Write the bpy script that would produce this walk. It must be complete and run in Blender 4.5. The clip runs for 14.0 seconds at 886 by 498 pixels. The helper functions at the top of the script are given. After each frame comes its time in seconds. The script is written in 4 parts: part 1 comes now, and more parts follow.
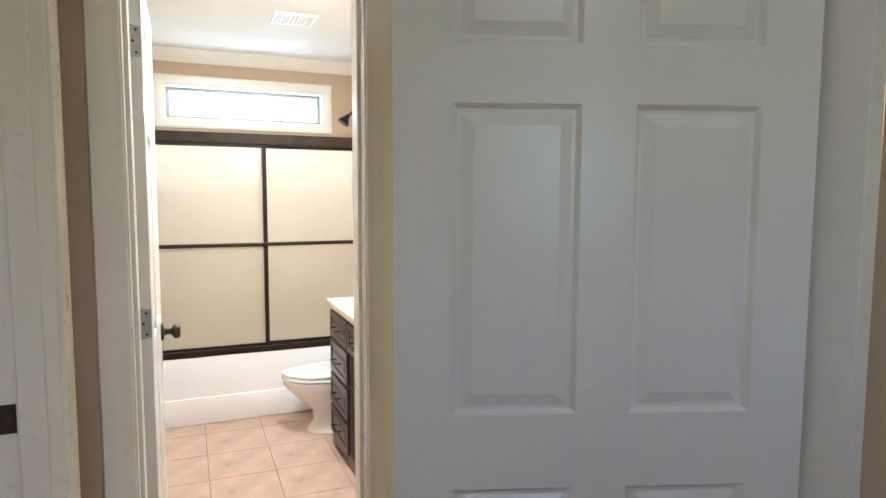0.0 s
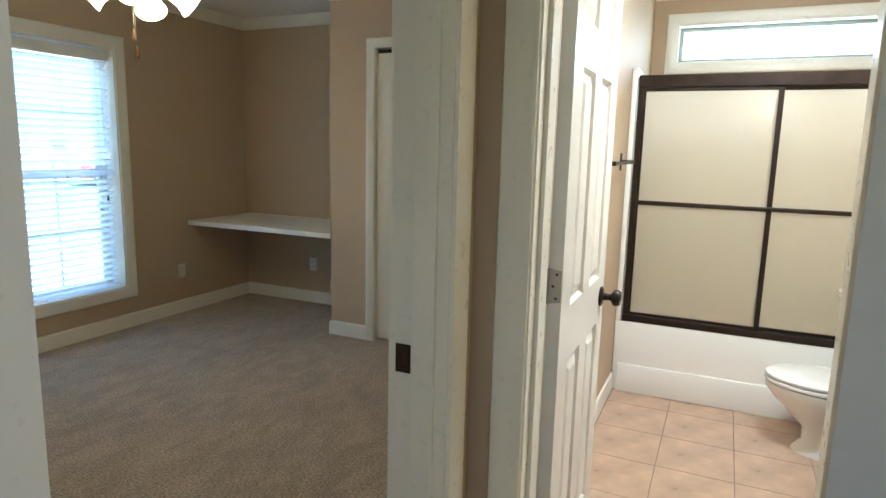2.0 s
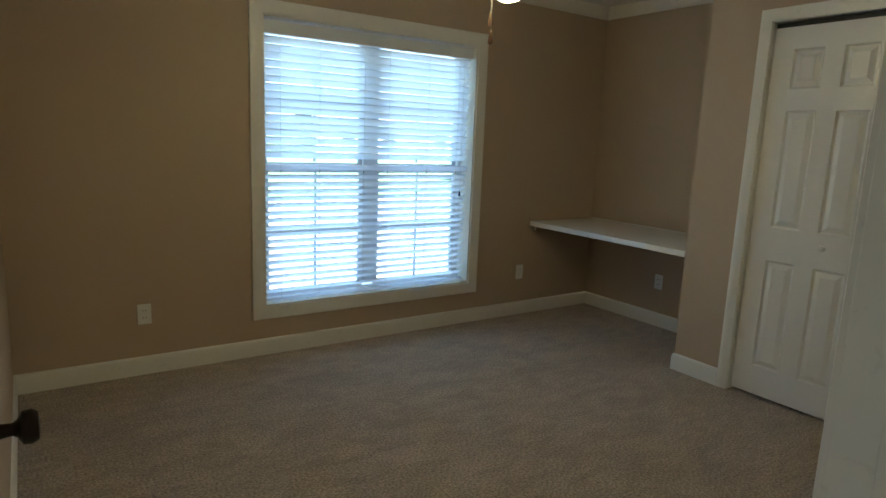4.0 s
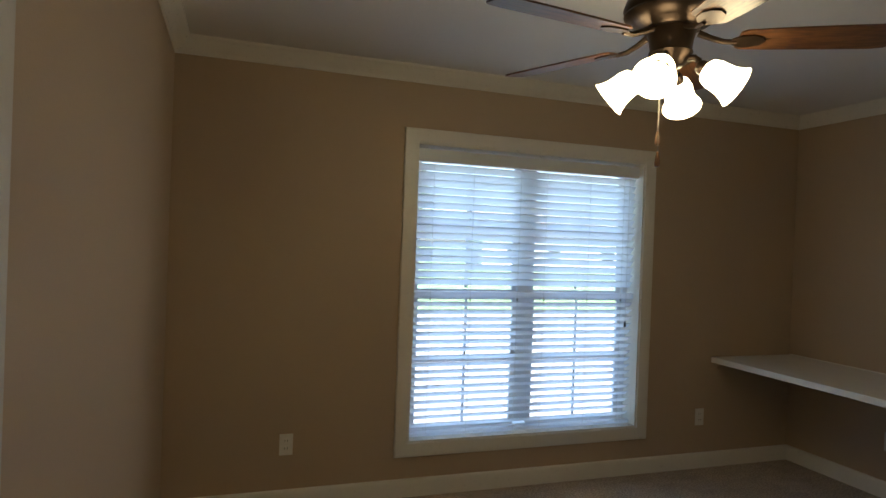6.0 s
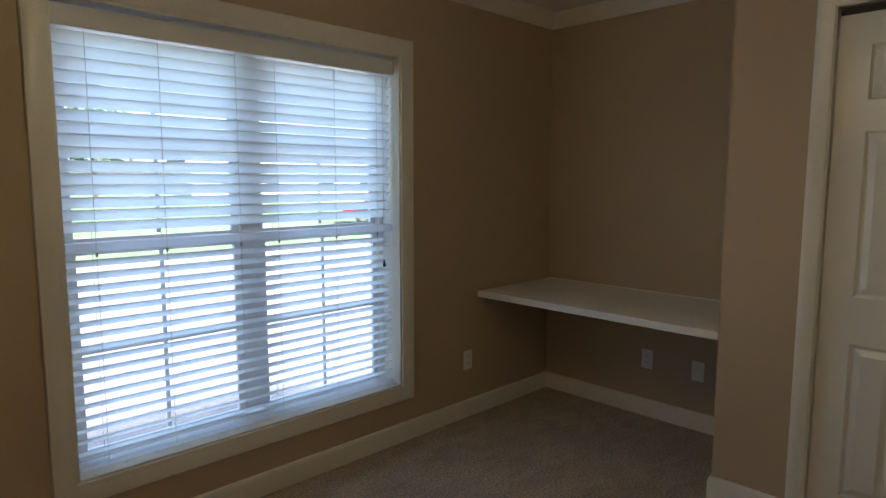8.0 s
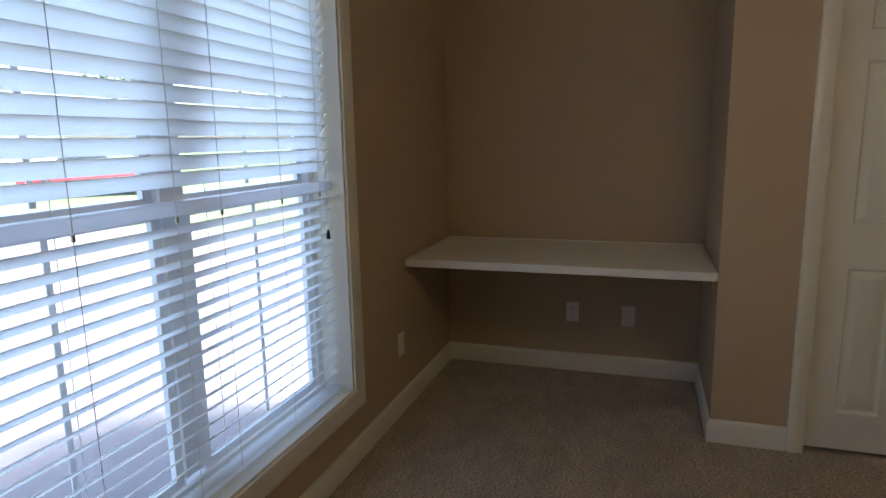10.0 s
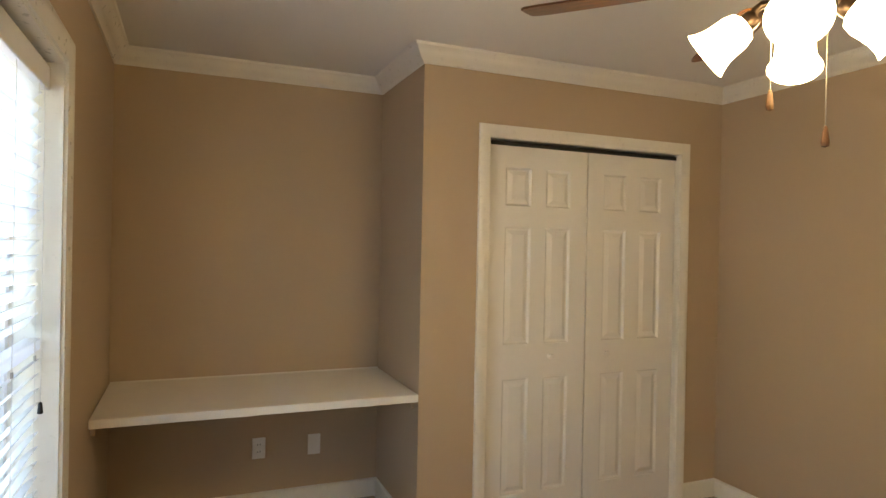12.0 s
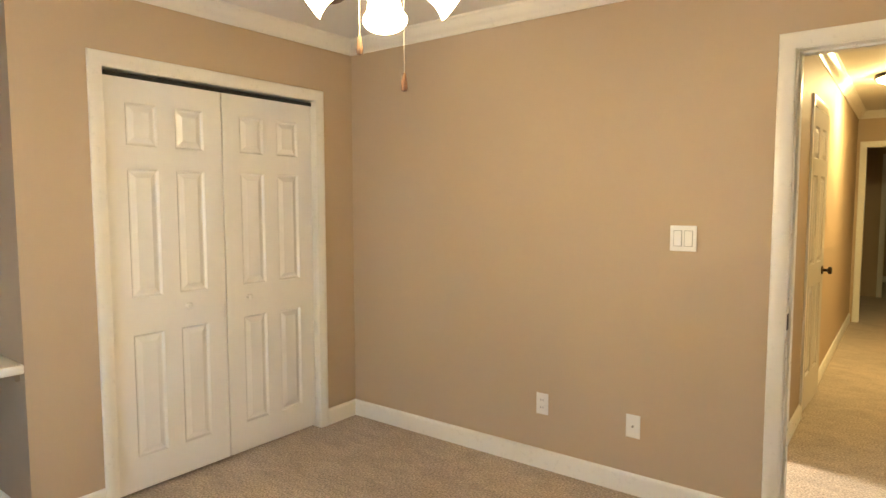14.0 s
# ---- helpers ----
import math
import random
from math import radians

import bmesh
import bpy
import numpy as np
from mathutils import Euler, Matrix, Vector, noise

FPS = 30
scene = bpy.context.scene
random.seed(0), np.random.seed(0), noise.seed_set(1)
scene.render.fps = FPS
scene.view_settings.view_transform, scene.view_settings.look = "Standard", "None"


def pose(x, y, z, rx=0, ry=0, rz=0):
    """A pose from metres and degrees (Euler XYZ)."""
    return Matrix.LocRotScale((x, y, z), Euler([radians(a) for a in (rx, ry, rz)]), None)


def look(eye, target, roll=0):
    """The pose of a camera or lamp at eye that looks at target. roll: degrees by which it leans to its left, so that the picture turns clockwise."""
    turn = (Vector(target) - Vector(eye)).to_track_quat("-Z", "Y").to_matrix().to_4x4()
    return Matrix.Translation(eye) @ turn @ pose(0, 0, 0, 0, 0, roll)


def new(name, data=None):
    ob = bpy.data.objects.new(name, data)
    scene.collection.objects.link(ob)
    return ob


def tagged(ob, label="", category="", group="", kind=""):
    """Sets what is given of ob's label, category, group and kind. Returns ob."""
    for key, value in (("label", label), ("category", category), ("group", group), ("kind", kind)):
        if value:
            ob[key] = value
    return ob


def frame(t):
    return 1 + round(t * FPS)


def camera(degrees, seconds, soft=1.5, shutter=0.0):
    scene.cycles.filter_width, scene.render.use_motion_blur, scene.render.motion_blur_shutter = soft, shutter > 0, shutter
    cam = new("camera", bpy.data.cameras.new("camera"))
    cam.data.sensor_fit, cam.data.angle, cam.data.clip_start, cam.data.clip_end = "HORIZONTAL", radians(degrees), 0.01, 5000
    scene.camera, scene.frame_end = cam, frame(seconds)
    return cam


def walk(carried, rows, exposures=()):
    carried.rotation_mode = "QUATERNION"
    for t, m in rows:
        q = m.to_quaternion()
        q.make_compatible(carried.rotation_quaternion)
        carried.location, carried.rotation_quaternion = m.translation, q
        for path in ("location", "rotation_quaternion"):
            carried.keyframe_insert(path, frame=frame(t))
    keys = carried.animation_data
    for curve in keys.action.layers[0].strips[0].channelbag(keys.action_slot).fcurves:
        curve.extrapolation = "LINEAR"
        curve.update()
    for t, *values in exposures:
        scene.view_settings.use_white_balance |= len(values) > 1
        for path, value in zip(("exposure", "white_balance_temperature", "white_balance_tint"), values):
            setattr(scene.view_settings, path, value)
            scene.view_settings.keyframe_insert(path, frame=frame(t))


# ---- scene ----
cam = camera(71.4, 14.0)
PATH = [
    (0, (-4.129, -0.416, 1.418), (-2.288, -1.18, 1.247), 0.2),
    (0.3, (-3.995, -0.456, 1.422), (-2.089, -1.043, 1.272), 0.0),
    (0.5, (-3.916, -0.481, 1.422), (-1.986, -0.982, 1.262), 0.2),
    (0.7, (-3.863, -0.505, 1.417), (-1.914, -0.921, 1.247), -0.8),
    (1, (-3.82, -0.538, 1.413), (-1.835, -0.657, 1.2), -1.6),
    (1.2, (-3.782, -0.556, 1.415), (-1.799, -0.437, 1.184), -1.5),
    (1.5, (-3.738, -0.6, 1.41), (-1.803, -0.157, 1.17), 0.8),
    (2, (-3.698, -0.655, 1.389), (-1.9, 0.159, 1.063), 1.4),
    (2.2, (-3.691, -0.671, 1.387), (-1.94, 0.233, 1.044), 1.9),
    (2.5, (-3.688, -0.665, 1.392), (-2.065, 0.463, 1.08), 1.5),
    (3, (-3.558, -0.552, 1.382), (-2.122, 0.814, 1.114), 1.0),
    (3.5, (-3.466, -0.429, 1.367), (-2.137, 1.006, 0.949), 0.2),
    (4, (-3.297, -0.303, 1.364), (-2.187, 1.323, 1.011), 2.35),
    (4.2, (-3.222, -0.297, 1.368), (-2.315, 1.442, 0.976), 4.0),
    (6.3, (-3.039, -0.011, 1.483), (-2.399, 1.884, 1.492), 2.0),
    (6.5, (-2.974, 0.024, 1.511), (-2.323, 1.914, 1.455), 2.3),
    (7, (-2.919, 0.292, 1.472), (-1.984, 2.06, 1.449), -0.8),
    (7.5, (-2.777, 0.59, 1.454), (-1.556, 2.172, 1.381), 0.6),
    (8, (-2.665, 0.889, 1.399), (-1.275, 2.309, 1.176), 0.1),
    (8.2, (-2.653, 1.034, 1.376), (-1.168, 2.345, 1.11), 0.7),
    (10.3, (-2.742, 2.386, 1.308), (-0.851, 2.942, 0.971), 0.1),
    (10.5, (-2.709, 2.497, 1.302), (-0.806, 3.029, 0.988), 2.2),
    (11, (-2.644, 2.733, 1.367), (-0.66, 2.889, 1.167), 2.3),
    (11.5, (-2.706, 2.879, 1.425), (-0.73, 2.574, 1.363), 0.4),
    (12, (-2.805, 2.955, 1.47), (-0.956, 2.194, 1.462), 1.1),
    (12.5, (-2.88, 2.929, 1.503), (-1.275, 1.736, 1.548), 0.8),
    (13, (-2.88, 2.922, 1.496), (-1.429, 1.546, 1.515), -0.2),
    (13.5, (-2.901, 2.906, 1.466), (-1.566, 1.417, 1.413), -0.5),
    (14, (-2.911, 2.872, 1.425), (-1.708, 1.282, 1.27), -0.1),
]
EXPOSURES = [(0.0, 3.95, 5200, 6), (1.0, 3.65, 5200, 4), (1.5, 3.65, 5300, 3), (2.0, 3.6, 5150, -2), (3.0, 3.2, 5150, -4), (3.5, 2.95, 5200, -5), (4.2, 2.92, 5350, -4), (6.3, 2.5, 5750, 5), (8.2, 2.47, 5900, 6),
             (10.3, 2.58, 6050, 10), (11.0, 2.65, 6400, 11), (11.5, 3.15, 6900, 12), (12.0, 3.95, 6950, 8), (12.5, 4.3, 6800, 6), (14.0, 4.75, 6650, 7)]
walk(cam, [(t, look(eye, target, roll)) for t, eye, target, roll in PATH], EXPOSURES)

# ---- light ----
world = bpy.data.worlds.new("world")
scene.world = world
world.use_nodes = True
wn = world.node_tree
sky = wn.nodes.new("ShaderNodeTexSky")
sky.sky_type = 'NISHITA'
sky.sun_disc = False
sky.sun_elevation = radians(50)
sky.sun_rotation = radians(150)
sky.air_density = 1.0
sky.dust_density = 3.0
wn.links.new(sky.outputs[0], wn.nodes["Background"].inputs[0])
wn.nodes["Background"].inputs[1].default_value = 0.15

sun = new("sun", bpy.data.lights.new("sun", 'SUN'))
sun.data.energy = 5.0
sun.data.angle = radians(12)
sun.data.color = (1, 0.96, 0.9)
sun.matrix_world = look((3, -6, 9), (0, 0, 0))


def area(name, eye, target, sx, sy, watts, color):
    ob = new(name, bpy.data.lights.new(name, 'AREA'))
    ob.data.shape = 'RECTANGLE'
    ob.data.size, ob.data.size_y = sx, sy
    ob.data.energy, ob.data.color = watts, color
    ob.matrix_world = look(eye, target)
    return ob


# daylight in the high window opening
area("bath_window_daylight", (0.86, -0.85, 2.09), (-0.6, -0.85, 1.6), 1.1, 0.24, 0.7, (0.95, 0.98, 1.0))

# ---- materials ----


def mat(name, rgb, rough=0.5, metal=0.0, vary=0.08, scale=6.0, bump=0.0, bscale=200.0, spec=0.5, coat=0.0, wear=0.08):
    m = bpy.data.materials.new(name)
    m.use_nodes = True
    nt = m.node_tree
    b = nt.nodes["Principled BSDF"]
    co = nt.nodes.new("ShaderNodeTexCoord")
    n1 = nt.nodes.new("ShaderNodeTexNoise")
    n1.inputs["Scale"].default_value = scale
    n1.inputs["Detail"].default_value = 6
    nt.links.new(co.outputs["Object"], n1.inputs["Vector"])
    ramp = nt.nodes.new("ShaderNodeMapRange")
    ramp.inputs["From Min"].default_value, ramp.inputs["From Max"].default_value = 0.3, 0.7
    ramp.inputs["To Min"].default_value, ramp.inputs["To Max"].default_value = 1 - vary, 1 + vary
    nt.links.new(n1.outputs["Fac"], ramp.inputs["Value"])
    mul = nt.nodes.new("ShaderNodeVectorMath")
    mul.operation = 'SCALE'
    mul.inputs[0].default_value = rgb
    nt.links.new(ramp.outputs["Result"], mul.inputs["Scale"])
    nt.links.new(mul.outputs[0], b.inputs["Base Color"])
    rr = nt.nodes.new("ShaderNodeMapRange")
    rr.inputs["To Min"].default_value, rr.inputs["To Max"].default_value = max(0.02, rough - wear), min(1, rough + wear)
    nt.links.new(n1.outputs["Fac"], rr.inputs["Value"])
    nt.links.new(rr.outputs["Result"], b.inputs["Roughness"])
    b.inputs["Metallic"].default_value = metal
    b.inputs["Specular IOR Level"].default_value = spec
    b.inputs["Coat Weight"].default_value = coat
    if bump:
        n2 = nt.nodes.new("ShaderNodeTexNoise")
        n2.inputs["Scale"].default_value = bscale
        n2.inputs["Detail"].default_value = 3
        nt.links.new(co.outputs["Object"], n2.inputs["Vector"])
        bp = nt.nodes.new("ShaderNodeBump")
        bp.inputs["Strength"].default_value = bump
        bp.inputs["Distance"].default_value = 0.002
        nt.links.new(n2.outputs["Fac"], bp.inputs["Height"])
        nt.links.new(bp.outputs[0], b.inputs["Normal"])
    return m


def carpet_mat():
    """Cut-pile carpet: speckled fibre, footmarks and brushed streaks."""
    m = mat("carpet", (0.395, 0.314, 0.231), 0.95, vary=0.06, scale=2.0, spec=0.1)
    nt = m.node_tree
    b = nt.nodes["Principled BSDF"]
    co = [n for n in nt.nodes if n.type == 'TEX_COORD'][0]
    sc = [n for n in nt.nodes if n.type == 'VECT_MATH'][0]
    fine = nt.nodes.new("ShaderNodeTexNoise")
    fine.inputs["Scale"].default_value = 95
    fine.inputs["Detail"].default_value = 4
    nt.links.new(co.outputs["Object"], fine.inputs["Vector"])
    mr = nt.nodes.new("ShaderNodeMapRange")
    mr.inputs["From Min"].default_value, mr.inputs["From Max"].default_value = 0.3, 0.7
    mr.inputs["To Min"].default_value, mr.inputs["To Max"].default_value = 0.45, 1.5
    nt.links.new(fine.outputs["Fac"], mr.inputs["Value"])
    patch = nt.nodes.new("ShaderNodeTexNoise")
    patch.inputs["Scale"].default_value = 7
    patch.inputs["Distortion"].default_value = 0.9
    patch.inputs["Detail"].default_value = 6
    brush = nt.nodes.new("ShaderNodeMapping")
    brush.inputs["Rotation"].default_value = (0, 0, radians(35))
    brush.inputs["Scale"].default_value = (0.75, 1.5, 1)
    nt.links.new(co.outputs["Object"], brush.inputs["Vector"])
    nt.links.new(brush.outputs[0], patch.inputs["Vector"])
    m3 = nt.nodes.new("ShaderNodeMapRange")
    m3.inputs["From Min"].default_value, m3.inputs["From Max"].default_value = 0.35, 0.65
    m3.inputs["To Min"].default_value, m3.inputs["To Max"].default_value = 0.88, 1.13
    nt.links.new(patch.outputs["Fac"], m3.inputs["Value"])
    pr = nt.nodes.new("ShaderNodeMath")
    pr.operation = 'MULTIPLY'
    nt.links.new(mr.outputs[0], pr.inputs[0])
    nt.links.new(m3.outputs[0], pr.inputs[1])
    s2 = nt.nodes.new("ShaderNodeVectorMath")
    s2.operation = 'SCALE'
    nt.links.new(sc.outputs[0], s2.inputs[0])
    nt.links.new(pr.outputs[0], s2.inputs["Scale"])
    nt.links.new(s2.outputs[0], b.inputs["Base Color"])
    bp = nt.nodes.new("ShaderNodeBump")
    bp.inputs["Strength"].default_value = 0.9
    bp.inputs["Distance"].default_value = 0.006
    nt.links.new(fine.outputs["Fac"], bp.inputs["Height"])
    nt.links.new(bp.outputs[0], b.inputs["Normal"])
    b.inputs["Sheen Weight"].default_value = 0.3
    return m


def wood_mat(name, dark, light, rough, stretch):
    """Stained wood with grain along one axis."""
    m = mat(name, dark, rough)
    nt = m.node_tree
    b = nt.nodes["Principled BSDF"]
    co = [n for n in nt.nodes if n.type == 'TEX_COORD'][0]
    mp = nt.nodes.new("ShaderNodeMapping")
    mp.inputs["Scale"].default_value = stretch
    nt.links.new(co.outputs["Object"], mp.inputs["Vector"])
    n = nt.nodes.new("ShaderNodeTexNoise")
    n.inputs["Scale"].default_value = 12
    n.inputs["Detail"].default_value = 8
    n.inputs["Distortion"].default_value = 0.8
    nt.links.new(mp.outputs[0], n.inputs["Vector"])
    cr = nt.nodes.new("ShaderNodeValToRGB")
    cr.color_ramp.elements[0].position, cr.color_ramp.elements[1].position = 0.35, 0.65
    cr.color_ramp.elements[0].color, cr.color_ramp.elements[1].color = (*dark, 1), (*light, 1)
    nt.links.new(n.outputs["Fac"], cr.inputs["Fac"])
    nt.links.new(cr.outputs[0], b.inputs["Base Color"])
    return m


def glow_mat(name, rgb, strength):
    m = bpy.data.materials.new(name)
    m.use_nodes = True
    b = m.node_tree.nodes["Principled BSDF"]
    b.inputs["Base Color"].default_value = (0.9, 0.88, 0.82, 1)
    b.inputs["Emission Color"].default_value = (*rgb, 1)
    b.inputs["Emission Strength"].default_value = strength
    return m


def sheer_mat(name, rgb, clear, rough, back=0.35):
    """Obscured or clear glass: part see-through, part scattering, with gloss."""
    m = bpy.data.materials.new(name)
    m.use_nodes = True
    nt = m.node_tree
    out = nt.nodes["Material Output"]
    tr = nt.nodes.new("ShaderNodeBsdfTransparent")
    tl = nt.nodes.new("ShaderNodeBsdfTranslucent")
    df = nt.nodes.new("ShaderNodeBsdfDiffuse")
    gl = nt.nodes.new("ShaderNodeBsdfGlossy")
    for nd in (tl, df):
        nd.inputs["Color"].default_value = (*rgb, 1)
    tr.inputs["Color"].default_value = (*[0.5 + 0.5 * c for c in rgb], 1)
    gl.inputs["Roughness"].default_value = rough
    m1, m2, m3 = [nt.nodes.new("ShaderNodeMixShader") for _ in range(3)]
    m1.inputs[0].default_value = back
    nt.links.new(tl.outputs[0], m1.inputs[1])
    nt.links.new(df.outputs[0], m1.inputs[2])
    m2.inputs[0].default_value = clear
    nt.links.new(m1.outputs[0], m2.inputs[1])
    nt.links.new(tr.outputs[0], m2.inputs[2])
    lw = nt.nodes.new("ShaderNodeLayerWeight")
    pw = nt.nodes.new("ShaderNodeMath")
    pw.operation = 'POWER'
    pw.inputs[1].default_value = 5
    nt.links.new(lw.outputs["Facing"], pw.inputs[0])
    ma = nt.nodes.new("ShaderNodeMath")
    ma.operation = 'MULTIPLY_ADD'
    ma.inputs[1].default_value, ma.inputs[2].default_value = 0.6, 0.03
    nt.links.new(pw.outputs[0], ma.inputs[0])
    nt.links.new(ma.outputs[0], m3.inputs[0])
    nt.links.new(m2.outputs[0], m3.inputs[1])
    nt.links.new(gl.outputs[0], m3.inputs[2])
    nt.links.new(m3.outputs[0], out.inputs["Surface"])
    return m


WALL = mat("tan_wall_paint", (0.505, 0.392, 0.268), 0.6, vary=0.015, scale=1.5, bump=0.25, bscale=160, spec=0.3, wear=0.03)
WHITE = mat("white_trim_paint", (0.80, 0.775, 0.70), 0.28, vary=0.008, scale=40, bump=0.04, bscale=40, wear=0.02)
DOORW = mat("white_door_paint", (0.80, 0.78, 0.73), 0.26, vary=0.008, scale=40, bump=0.12, bscale=120, wear=0.02)
CEIL = mat("ceiling_paint", (0.80, 0.79, 0.76), 0.85, vary=0.012, scale=2, bump=0.3, bscale=90, spec=0.2)
CARPET = carpet_mat()
DESK = mat("white_laminate", (0.82, 0.79, 0.72), 0.35, vary=0.02, scale=8)
PLASTIC = mat("white_plastic", (0.85, 0.84, 0.8), 0.35, vary=0.02)
GAP_SHADE = mat("gap_shade_grey", (0.30, 0.29, 0.27), 0.5, vary=0.02)
ALU = mat("dull_aluminium", (0.30, 0.33, 0.31), 0.45, metal=0.3)
# near-black that paints the shade inside openings
BLACK = mat("recess_shade_black", (0.012, 0.012, 0.012), 0.6)
TRACKM = mat("dark_track", (0.03, 0.03, 0.03), 0.45, metal=0.6)
SLAT = sheer_mat("blind_slat", (0.95, 0.955, 0.96), 0.0, 0.35, 0.18)
VINYL = mat("window_vinyl", (0.82, 0.83, 0.85), 0.4, vary=0.03)
BRONZE = mat("dark_bronze", (0.035, 0.024, 0.018), 0.38, metal=0.7, vary=0.25, scale=14)
BRONZE_FAN = mat("antique_bronze", (0.055, 0.036, 0.024), 0.35, metal=0.8, vary=0.35, scale=18)
NICKEL = mat("satin_nickel", (0.42, 0.40, 0.36), 0.35, metal=1.0, vary=0.1)
BLADE = wood_mat("walnut_blade", (0.045, 0.018, 0.008), (0.17, 0.075, 0.03), 0.32, (1, 9, 9))
VANITY_WOOD = wood_mat("dark_cherry", (0.025, 0.012, 0.009), (0.075, 0.04, 0.03), 0.3, (6, 6, 1))
COUNTER = mat("cream_counter", (0.72, 0.66, 0.56), 0.2, vary=0.1, scale=30)
PORCELAIN = mat("porcelain", (0.86, 0.85, 0.82), 0.08, vary=0.01, coat=0.4)
ACRYLIC = mat("tub_acrylic", (0.85, 0.84, 0.81), 0.18, vary=0.01)
TILE = mat("floor_tile", (0.52, 0.365, 0.26), 0.3, vary=0.22, scale=7, bump=0.1, bscale=30)
GROUT = mat("grout", (0.20, 0.14, 0.10), 0.9, vary=0.1, scale=30)
SHADE = glow_mat("lit_glass_shade", (1.0, 0.75, 0.40), 2.5)
OBSCURE = sheer_mat("obscure_glass", (0.90, 0.84, 0.72), 0.55, 0.2)
GLASS = sheer_mat("clear_glass", (0.97, 0.98, 0.98), 0.97, 0.02)
FROST = sheer_mat("frosted_window_glass", (0.95, 0.97, 0.97), 0.75, 0.1)
CORD = mat("cord", (0.75, 0.74, 0.70), 0.7)
PULLW = wood_mat("pull_wood", (0.10, 0.045, 0.02), (0.2, 0.1, 0.045), 0.4, (4, 4, 1))
GRASS = mat("grass", (0.085, 0.125, 0.05), 0.9, vary=0.3, scale=2, bump=0.6, bscale=30)
CONCRETE = mat("concrete", (0.15, 0.14, 0.15), 0.85, vary=0.12, scale=3, bump=0.3, bscale=40)
SIDING = mat("siding", (0.62, 0.60, 0.56), 0.7)
CARRED = mat("red_car_paint", (0.42, 0.03, 0.03), 0.25, coat=0.6)
LEAF = mat("foliage", (0.05, 0.09, 0.025), 0.8, vary=0.4, scale=5)
BARK = mat("bark", (0.12, 0.09, 0.06), 0.9, vary=0.3, scale=12)

# ---- mesh helpers ----


def box(bm, x0, y0, z0, x1, y1, z1, bevel=0.0):
    r = bmesh.ops.create_cube(bm, size=1)
    vs = r["verts"]
    for v in vs:
        v.co = Vector(((x0 + x1) / 2 + v.co.x * (x1 - x0), (y0 + y1) / 2 + v.co.y * (y1 - y0), (z0 + z1) / 2 + v.co.z * (z1 - z0)))
    if bevel:
        es = list({e for v in vs for e in v.link_edges})
        bmesh.ops.bevel(bm, geom=es, offset=bevel, segments=2, profile=0.5, affect='EDGES')


def lathe(bm, prof, seg=24, m=None, close=False):
    """Turn a profile of (radius, height) about the z axis."""
    rings = []
    for r, z in prof:
        ring = []
        for i in range(seg):
            a = 2 * math.pi * i / seg
            p = Vector((r * math.cos(a), r * math.sin(a), z))
            ring.append(bm.verts.new(m @ p if m else p))
        rings.append(ring)
    for a, b in zip(rings, rings[1:]):
        for i in range(seg):
            bm.faces.new((a[i], a[(i + 1) % seg], b[(i + 1) % seg], b[i]))
    if close:
        bm.faces.new(rings[0][::-1])
        bm.faces.new(rings[-1])


def tube(bm, pts, r, seg=10):
    """A round bar along a run of points."""
    pts = [Vector(p) for p in pts]
    rings = []
    for i, p in enumerate(pts):
        d = (pts[min(i + 1, len(pts) - 1)] - pts[max(i - 1, 0)]).normalized()
        q = d.to_track_quat('Z', 'Y')
        rad = r[i] if isinstance(r, (list, tuple)) else r
        rings.append([bm.verts.new(p + q @ Vector((rad * math.cos(2 * math.pi * k / seg), rad * math.sin(2 * math.pi * k / seg), 0))) for k in range(seg)])
    for a, b in zip(rings, rings[1:]):
        for i in range(seg):
            bm.faces.new((a[i], a[(i + 1) % seg], b[(i + 1) % seg], b[i]))
    bm.faces.new(rings[0][::-1])
    bm.faces.new(rings[-1])


def sweep(bm, path, prof, to, closed=True):
    """Run a moulding profile of (out, up) along a mitred path; out is to the left of the path. to(a, b, h) gives the place."""
    n = len(path)
    rings = []
    for i in range(n):
        p = Vector(path[i])
        d0 = (p - Vector(path[i - 1])).normalized() if (closed or i > 0) else None
        d1 = (Vector(path[(i + 1) % n]) - p).normalized() if (closed or i < n - 1) else None
        d0, d1 = d0 or d1, d1 or d0
        n0, n1 = Vector((-d0.y, d0.x)), Vector((-d1.y, d1.x))
        mi = (n0 + n1) / (1 + n0.dot(n1))
        rings.append([bm.verts.new(to(p.x + mi.x * o, p.y + mi.y * o, h)) for o, h in prof])
    for i in range(n if closed else n - 1):
        a, b = rings[i], rings[(i + 1) % n]
        for k in range(len(prof)):
            j = (k + 1) % len(prof)
            bm.faces.new((a[k], b[k], b[j], a[j]))
    if not closed:
        bm.faces.new(rings[0])
        bm.faces.new(rings[-1][::-1])


def mesh(name, bm, material, smooth=False):
    bmesh.ops.recalc_face_normals(bm, faces=bm.faces)
    me = bpy.data.meshes.new(name)
    bm.to_mesh(me)
    bm.free()
    me.materials.append(material)
    if smooth:
        for p in me.polygons:
            p.use_smooth = True
        me.set_sharp_from_angle(angle=radians(40))
    return me


def part(name, bm, material, parent, label="", smooth=False):
    ob = new(name, mesh(name, bm, material, smooth))
    ob.parent = parent
    if label:
        ob["label"] = label
    return ob


def thing(name, m, label, category, group="", kind=""):
    ob = new(name)
    ob.matrix_basis = m
    return tagged(ob, label, category, group, kind)


def solid(name, bm, material, label, category, kind="structure", smooth=False):
    return tagged(new(name, mesh(name, bm, material, smooth)), label, category, kind=kind)


